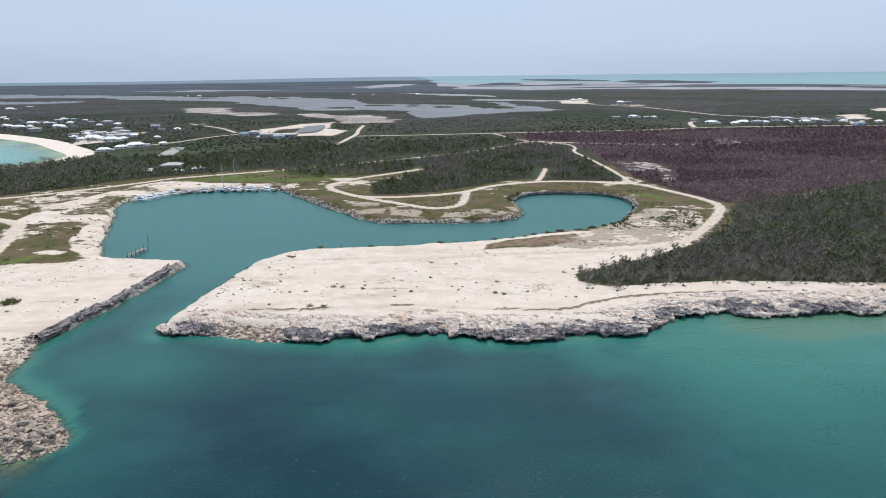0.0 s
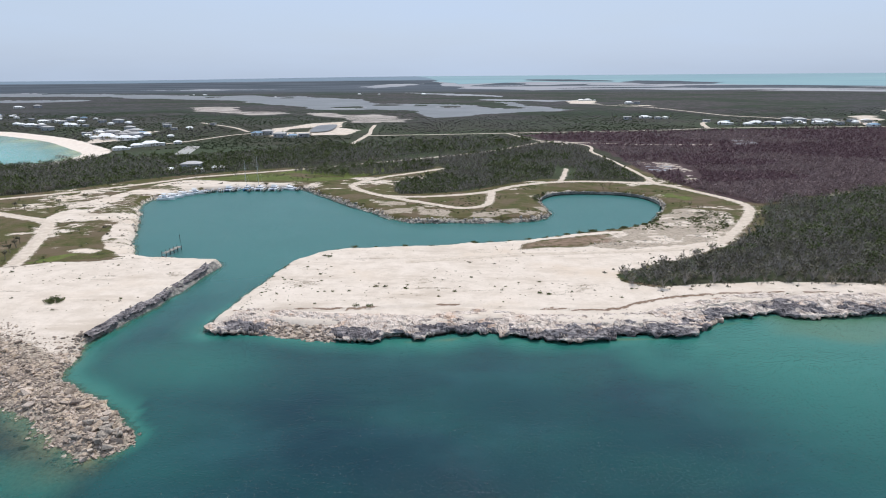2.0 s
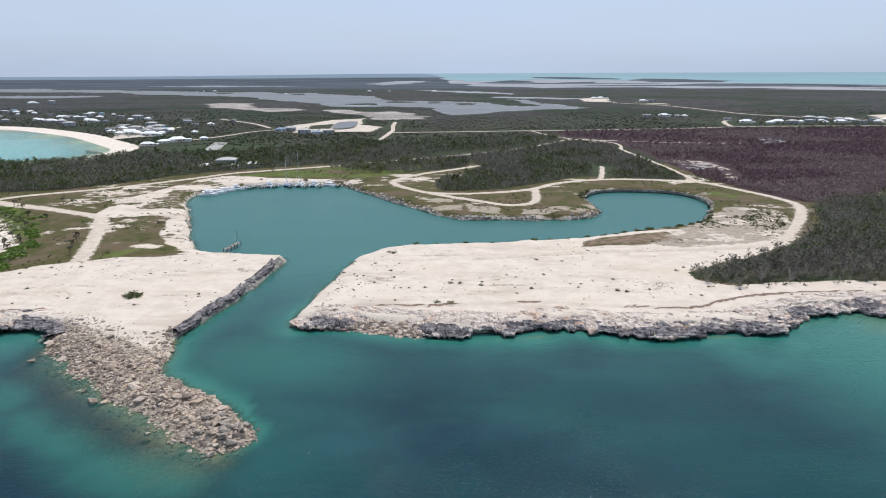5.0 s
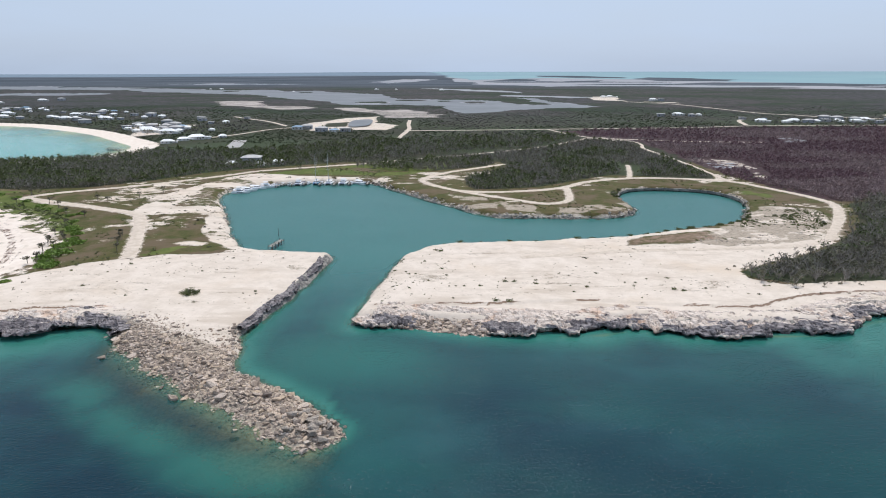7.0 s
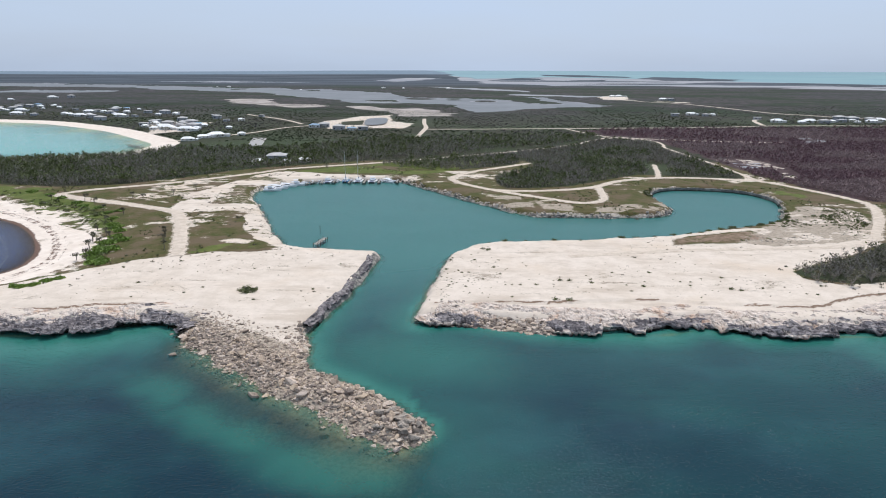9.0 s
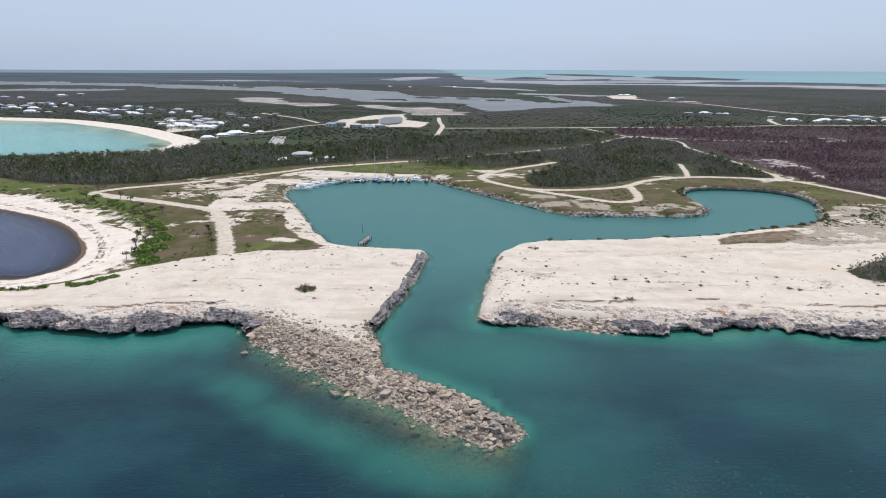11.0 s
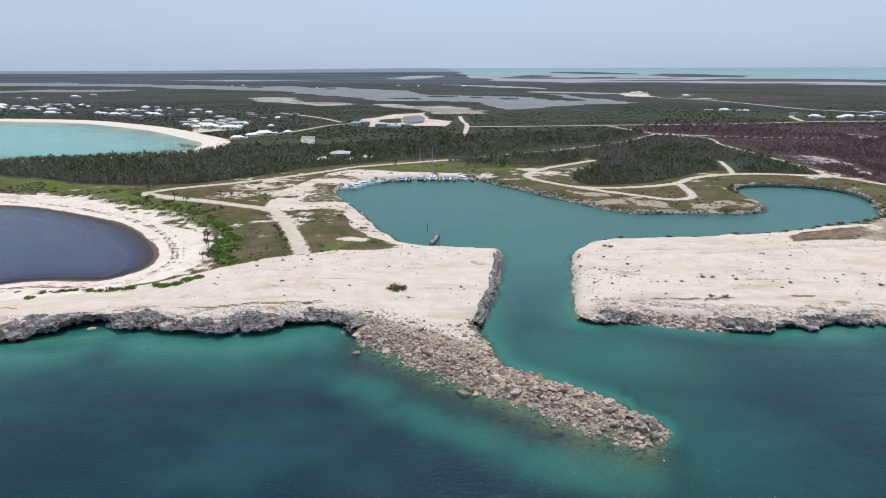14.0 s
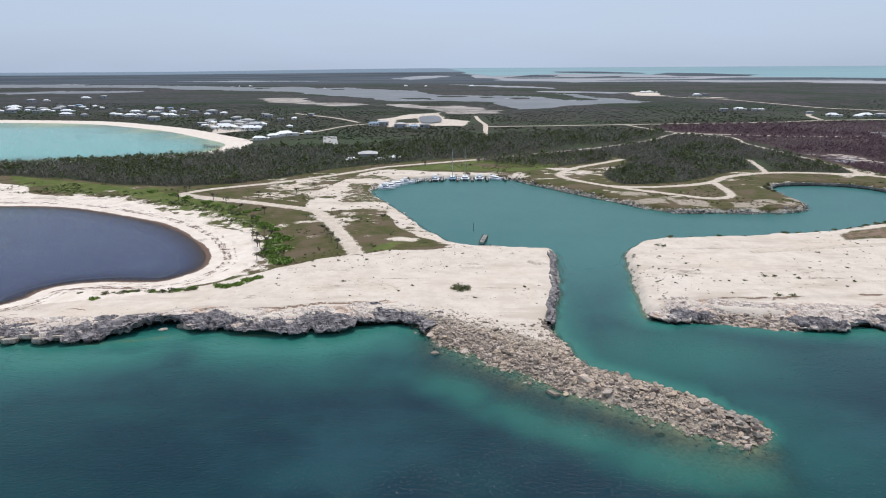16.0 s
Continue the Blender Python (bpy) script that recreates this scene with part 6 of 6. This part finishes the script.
def motor_boat(name, label, length=7.5, hull="hull"):
    boat = tagged(new(name), label, "boat", "boats in the harbour")
    bm = bmesh.new()
    loft(bm, hull_rings(length, length * 0.33, 0.95))
    part("hull", bm, M[hull], boat)
    bm = bmesh.new()
    loft(bm, [[(x * k, y * k, z) for x, y in ((-1.0, -0.8), (1.0, -0.8), (0.9, 0.8), (0.5, 1.5), (-0.5, 1.5), (-0.9, 0.8))] for z, k in ((0.95, 1), (1.5, 0.95), (1.75, 0.75))])
    part("cabin", bm, M["hull"], boat)
    bm = bmesh.new()
    loft(bm, [[(x * k, y * k + 0.02, z) for x, y in ((-1.0, -0.7), (1.0, -0.7), (0.92, 0.8), (0.52, 1.55), (-0.52, 1.55), (-0.92, 0.8))] for z, k in ((1.2, 1.0), (1.45, 0.97))])
    part("windscreen", bm, M["glass"], boat)
    bm = bmesh.new()
    box(bm, -1.1, 1.1, -1.6, 0.8, 2.35, 2.43, 0.03)
    part("top", bm, M["canvas" if hull == "hull_blue" else "hull"], boat)
    for side in (-1, 1):
        for y in (-1.5, 0.7):
            bm = bmesh.new()
            rod(bm, (side, y, 0.9), (side, y, 2.37), 0.035)
            part("post", bm, M["alloy"], boat)
    bm = bmesh.new()
    box(bm, -0.25, 0.25, -length / 2 - 0.45, -length / 2 + 0.1, 0.2, 1.45, 0.08)
    part("outboard_motor", bm, M["pile"], boat, "dark outboard motor")
    return boat


cat_tall = catamaran("catamaran", "white sailing catamaran with a tall mast, moored stern to the quay", mast=28.5)
cat_power = catamaran("catamaran", "white power catamaran with a flybridge", flybridge=True)
cat_plain = catamaran("catamaran", "white cruising catamaran moored in the harbour", 12.0, 6.4, flybridge=False)
cat_sail = catamaran("sailing_boat", "white sailing boat with pale blue hulls and a mast", 11.5, 5.0, 26.0, hull="hull_blue")
small = motor_boat("motor_boat", "small white motor boat moored at the quay")
small_blue = motor_boat("motor_boat", "small motor boat with a blue hull", 6.5, "hull_blue")
cat_tall.matrix_basis = pose(-135.5, 397, 0, 0, 0, 180) @ Matrix.Diagonal((0.82, 0.82, 0.74, 1))
cat_power.matrix_basis = pose(-126.5, 397, 0, 0, 0, 178) @ Matrix.Diagonal((0.82, 0.82, 0.74, 1))
cat_plain.matrix_basis = pose(-115.5, 398, 0, 0, 0, 235) @ Matrix.Diagonal((0.82, 0.82, 0.74, 1))
cat_sail.matrix_basis = pose(-143.5, 397, 0, 0, 0, 182) @ Matrix.Diagonal((0.82, 0.82, 0.74, 1))
small.matrix_basis = pose(-148.5, 397, 0, 0, 0, 176) @ Matrix.Diagonal((0.82, 0.82, 0.74, 1))
small_blue.matrix_basis = pose(-167, 390.5, 0, 0, 0, 150) @ Matrix.Diagonal((0.82, 0.82, 0.74, 1))
for thing, x, y, turn in ((cat_power, -154.5, 394.5, 184), (cat_power, -182, 367.5, -80), (cat_plain, -179.5, 374, -82), (cat_plain, -176, 380.5, -75), (cat_power, -171, 385.5, -70),
                          (small, -163.5, 391.5, 160), (small, -160, 393.5, 170), (small_blue, -151.2, 395.5, 181), (small, -139.8, 396, 178), (small, -168, 388, -60), (small, -121, 397, 182)):
    copy_thing(thing, pose(x, y, 0, 0, 0, turn))


def finger_dock(name, length, wide, label, leaning=False):
    dock = tagged(new(name), label, "dock", "" if leaning else "finger docks")
    n = int(length / 0.45)
    me = None
    for k in range(n):
        if leaning and k in (7, 8, 15):
            continue
        if me is None:
            bm = bmesh.new()
            box(bm, -wide / 2, wide / 2, -0.2, 0.2, 0, 0.06)
            me = bpy.data.meshes.new("plank")
            bm.to_mesh(me)
            bm.free()
            me.materials.append(M["timber"])
        plank = new("plank", me)
        plank.parent = dock
        plank.matrix_basis = pose(0.04 * math.sin(k * 2.7), k * 0.45, 1.2, 0, 0, 1.2 * math.sin(k * 1.7))
    for side in (-1, 1):
        bm = bmesh.new()
        box(bm, side * wide * 0.4 - 0.07, side * wide * 0.4 + 0.07, -0.2, length, 0.98, 1.19)
        part("beam", bm, M["timber"], dock)
        for k in range(int(length / 2.6) + 1):
            bm = bmesh.new()
            rod(bm, (side * wide * 0.5, k * 2.6, -2.5), (side * wide * 0.5 + (0.1 * math.sin(k) if leaning else 0), k * 2.6, 1.9), 0.13, 0.12, 7)
            part("pile", bm, M["pile"], dock)
    return dock


dock = finger_dock("finger_dock", 12.0, 1.5, "narrow weathered timber finger dock on piles")
dock.matrix_basis = pose(-131, 389, 0)
for x, y, turn in ((-121.8, 390, 0), (-140.2, 389, 0), (-150, 389, 0), (-157.5, 387, -8), (-110.5, 391, 0), (-165.5, 384, -30)):
    copy_thing(dock, pose(x, y, 0.02, 0, 0, turn))
bay_pier = tagged(finger_dock("pier", 26.0, 2.2, "long thin timber pier over turquoise shallows"), group="piers")
bay_pier.matrix_basis = pose(-351, 560, 0.1, 0, 0, 56)
broken = finger_dock("broken_dock", 11.0, 2.0, "derelict grey timber dock with missing planks", True)
broken.matrix_basis = pose(-130.2, 245.5, 0.25, 0, 3, -11)
bm = bmesh.new()
rod(bm, (0, 0, -3), (0.1, 0, 3.4), 0.12, 0.09, 8)
marker = tagged(new("channel_marker"), "lone dark timber channel marker pile in the water", "marker")
part("pile", bm, M["pile"], marker)
bm = bmesh.new()
rod(bm, (0.05, 0, 3.1), (0.1, 0, 3.55), 0.15, 0.1, 8)
part("cap", bm, M["pile"], marker)
marker.matrix_basis = pose(-133, 268, 0)


# ---- houses ----
def house(name, label, w, d, h, wall, roof, rise=1.0, flat=False, wing=0.0):
    home = tagged(new(name), label, "house", "houses of the settlement")
    bm = bmesh.new()
    box(bm, -w / 2, w / 2, -d / 2, d / 2, -0.6, h)
    if wing:
        box(bm, w / 2 - 0.01, w / 2 + wing, -d / 2 + 1.0, d / 2 - 1.0, -0.6, h * 0.8)
    part("wall", bm, M[wall], home)
    bm = bmesh.new()
    e = 0.7
    if flat:
        box(bm, -w / 2 - e, w / 2 + e, -d / 2 - e, d / 2 + e, h + 0.004, h + 0.5, 0.08)
    else:
        rings = [[(-w / 2 - e, -d / 2 - e, z0), (w / 2 + e, -d / 2 - e, z0), (w / 2 + e, d / 2 + e, z0), (-w / 2 - e, d / 2 + e, z0)] for z0 in (h + 0.004, h + 0.2)]
        rings.append([(-w / 2 + d * 0.42, -0.15, h + rise), (w / 2 - d * 0.42, -0.15, h + rise), (w / 2 - d * 0.42, 0.15, h + rise), (-w / 2 + d * 0.42, 0.15, h + rise)])
        loft(bm, rings)
    if wing:
        box(bm, w / 2 + 0.2, w / 2 + wing + e, -d / 2 + 0.4, d / 2 - 0.4, h * 0.8 + 0.004, h * 0.8 + 0.35, 0.06)
    part("roof", bm, M[roof], home)
    n = max(2, int(w / 4))
    for k in range(n):
        x = -w / 2 + w * (k + 0.5) / n
        bm = bmesh.new()
        if k == n // 2:
            box(bm, x - 0.55, x + 0.55, -d / 2 - 0.05, -d / 2 + 0.05, 0.0, 2.1)
            part("door", bm, M["timber"], home)
        else:
            box(bm, x - 0.8, x + 0.8, -d / 2 - 0.05, -d / 2 + 0.05, 0.9, 2.2)
            part("window", bm, M["glass"], home)
    return home


KINDS = [
    house("house", "low white house with a pale hip roof", 11, 8, 2.6, "wall_white", "roof_white", 2.6),
    house("house", "long white house with a white roof and a side wing", 15, 8, 2.6, "wall_white", "roof_white", 2.8, wing=5),
    house("house", "grey house with a dark hip roof", 12, 9, 4.2, "wall_grey", "roof_grey", 1.9),
    house("house", "white house with a blue metal roof", 13, 9, 3.0, "wall_white", "roof_blue", 2.2),
    house("house", "small grey house under a flat roof", 9, 7, 3.0, "wall_grey", "roof_grey", flat=True),
]
VILLAGE = [(-860, 997), (-901, 1083), (-834, 985), (-829, 1016), (-789, 978), (-776, 996), (-994, 1322), (-1003, 1289), (-831, 1109), (-750, 990), (-811, 1127), (-749, 1044), (-707, 917), (-671, 902), (-740, 1072), (-683, 1023), (-640, 923), (-600, 892), (-574, 875), (-626, 983),
           (-640, 1066), (-612, 1047), (-586, 1034), (-542, 888), (-537, 829), (-502, 920), (-449, 797), (-419, 743), (-405, 724), (-427, 824), (-386, 732), (-369, 695), (-382, 762), (-365, 714), (-395, 708), (-417, 760), (-369, 745), (-369, 822), (-332, 725), (-964, 1414), (-938, 1442),
           (340, 895), (345, 850), (362, 880), (370, 837), (385, 846), (400, 838), (416, 850), (432, 856), (452, 866), (468, 850), (479, 872), (488, 836), (549, 879), (508, 800), (560, 843), (278, 975), (292, 955), (306, 965), (247, 954)]
r = random.Random(9)
places = [(x, y, (0, 1, 2, 0, 4, 0, 1, 2, 4, 1, 3)[k % 11], 12 * math.sin(k * 7)) for k, (x, y) in enumerate(VILLAGE)]
for x, y, n, sx, sy in ((-860, 1050, 8, 70, 55), (-740, 1080, 7, 70, 70), (-640, 960, 8, 70, 50), (-540, 920, 7, 60, 50), (-415, 755, 9, 32, 30), (-390, 730, 7, 26, 20), (-350, 860, 4, 60, 60),
                        (-960, 1060, 8, 60, 60), (470, 870, 4, 26, 24), (545, 880, 3, 28, 22)):
    tries = 0
    while n and tries < 200:
        tries += 1
        a, b = x + r.uniform(-1, 1) * sx, y + r.uniform(-1, 1) * sy
        if all((a - q[0]) ** 2 + (b - q[1]) ** 2 > 13 ** 2 for q in places) and float(signed(np.array([a]), np.array([b]), BAY_FAR, 60)[0]) > 38:
            places.append((a, b, r.choice((0, 0, 1, 2, 4, 0, 1, 2, 4)), r.uniform(-25, 25)))
            n -= 1
places += [(-331, 607, 1, 12), (-322, 623, 1, 30), (-313, 634, 1, 30), (-294, 653, 0, 20), (-217, 456, 0, 10), (-207, 470, 2, 5), (-197, 457, 0, -8), (-186, 466, 0, 10), (-238, 742, 3, 5), (-228, 748, 2, 8), (-205, 717, 2, -5), (-190, 712, 3, 0), (-178, 716, 4, 4),
           (305, 1590, 1, 5), (322, 1596, 1, 0), (338, 1590, 0, 0), (378, 1432, 1, 4), (394, 1424, 4, 0), (-250, 2160, 0, 0), (-320, 2190, 1, 0), (-100, 2120, 1, 0), (-900, 2240, 0, 0), (-860, 2235, 1, 0), (-560, 2030, 0, 0)]
first = set()
for a, b, kind, turn in places:
    big = 0.68 + 0.45 * abs(math.sin(a * 1.7 + b))
    m = pose(a, b, ground_at(a, b) + 0.4, 0, 0, turn) @ Matrix.Diagonal((big, big, 0.95 * big, 1))
    if kind in first:
        copy_thing(KINDS[kind], m)
    else:
        KINDS[kind].matrix_basis = m
        first.add(kind)


def lot(name, x, y, w, d, turn, label):
    """A cleared flat lot of pale ground."""
    bm = bmesh.new()
    box(bm, -w / 2, w / 2, -d / 2, d / 2, -0.6, 0.35, 0.1)
    me = bpy.data.meshes.new(name)
    bm.to_mesh(me)
    bm.free()
    me.materials.append(M["slab"] if "slab" in label else M["road"])
    ob = tagged(new(name, me), label, "lot", kind="structure")
    ob.matrix_basis = pose(x, y, ground_at(x, y), 0, 0, turn)


lot("cleared_lot_1", -260, 594, 13, 66, 12, "pale concrete slab in the scrub")


# garden trees and palms among the houses
rng = np.random.default_rng(33)
garden = np.array([(a + rng.normal() * 13, b + rng.normal() * 16) for a, b, kind, turn in places if b < 1150 for _ in range(5)])
garden = garden[(signed(garden[:, 0], garden[:, 1], BAY_FAR, 60) > 30) & np.array([min((a - q[0]) ** 2 + (b - q[1]) ** 2 for q in places) > 36 for a, b in garden])]
woods("garden_trees", "small dark trees and palms among pale houses", garden, rng, LEAFY + SPARSE, (2, 2, 2, 1, 1), [M["leaf"], M["dead_wood"]], 1.15)
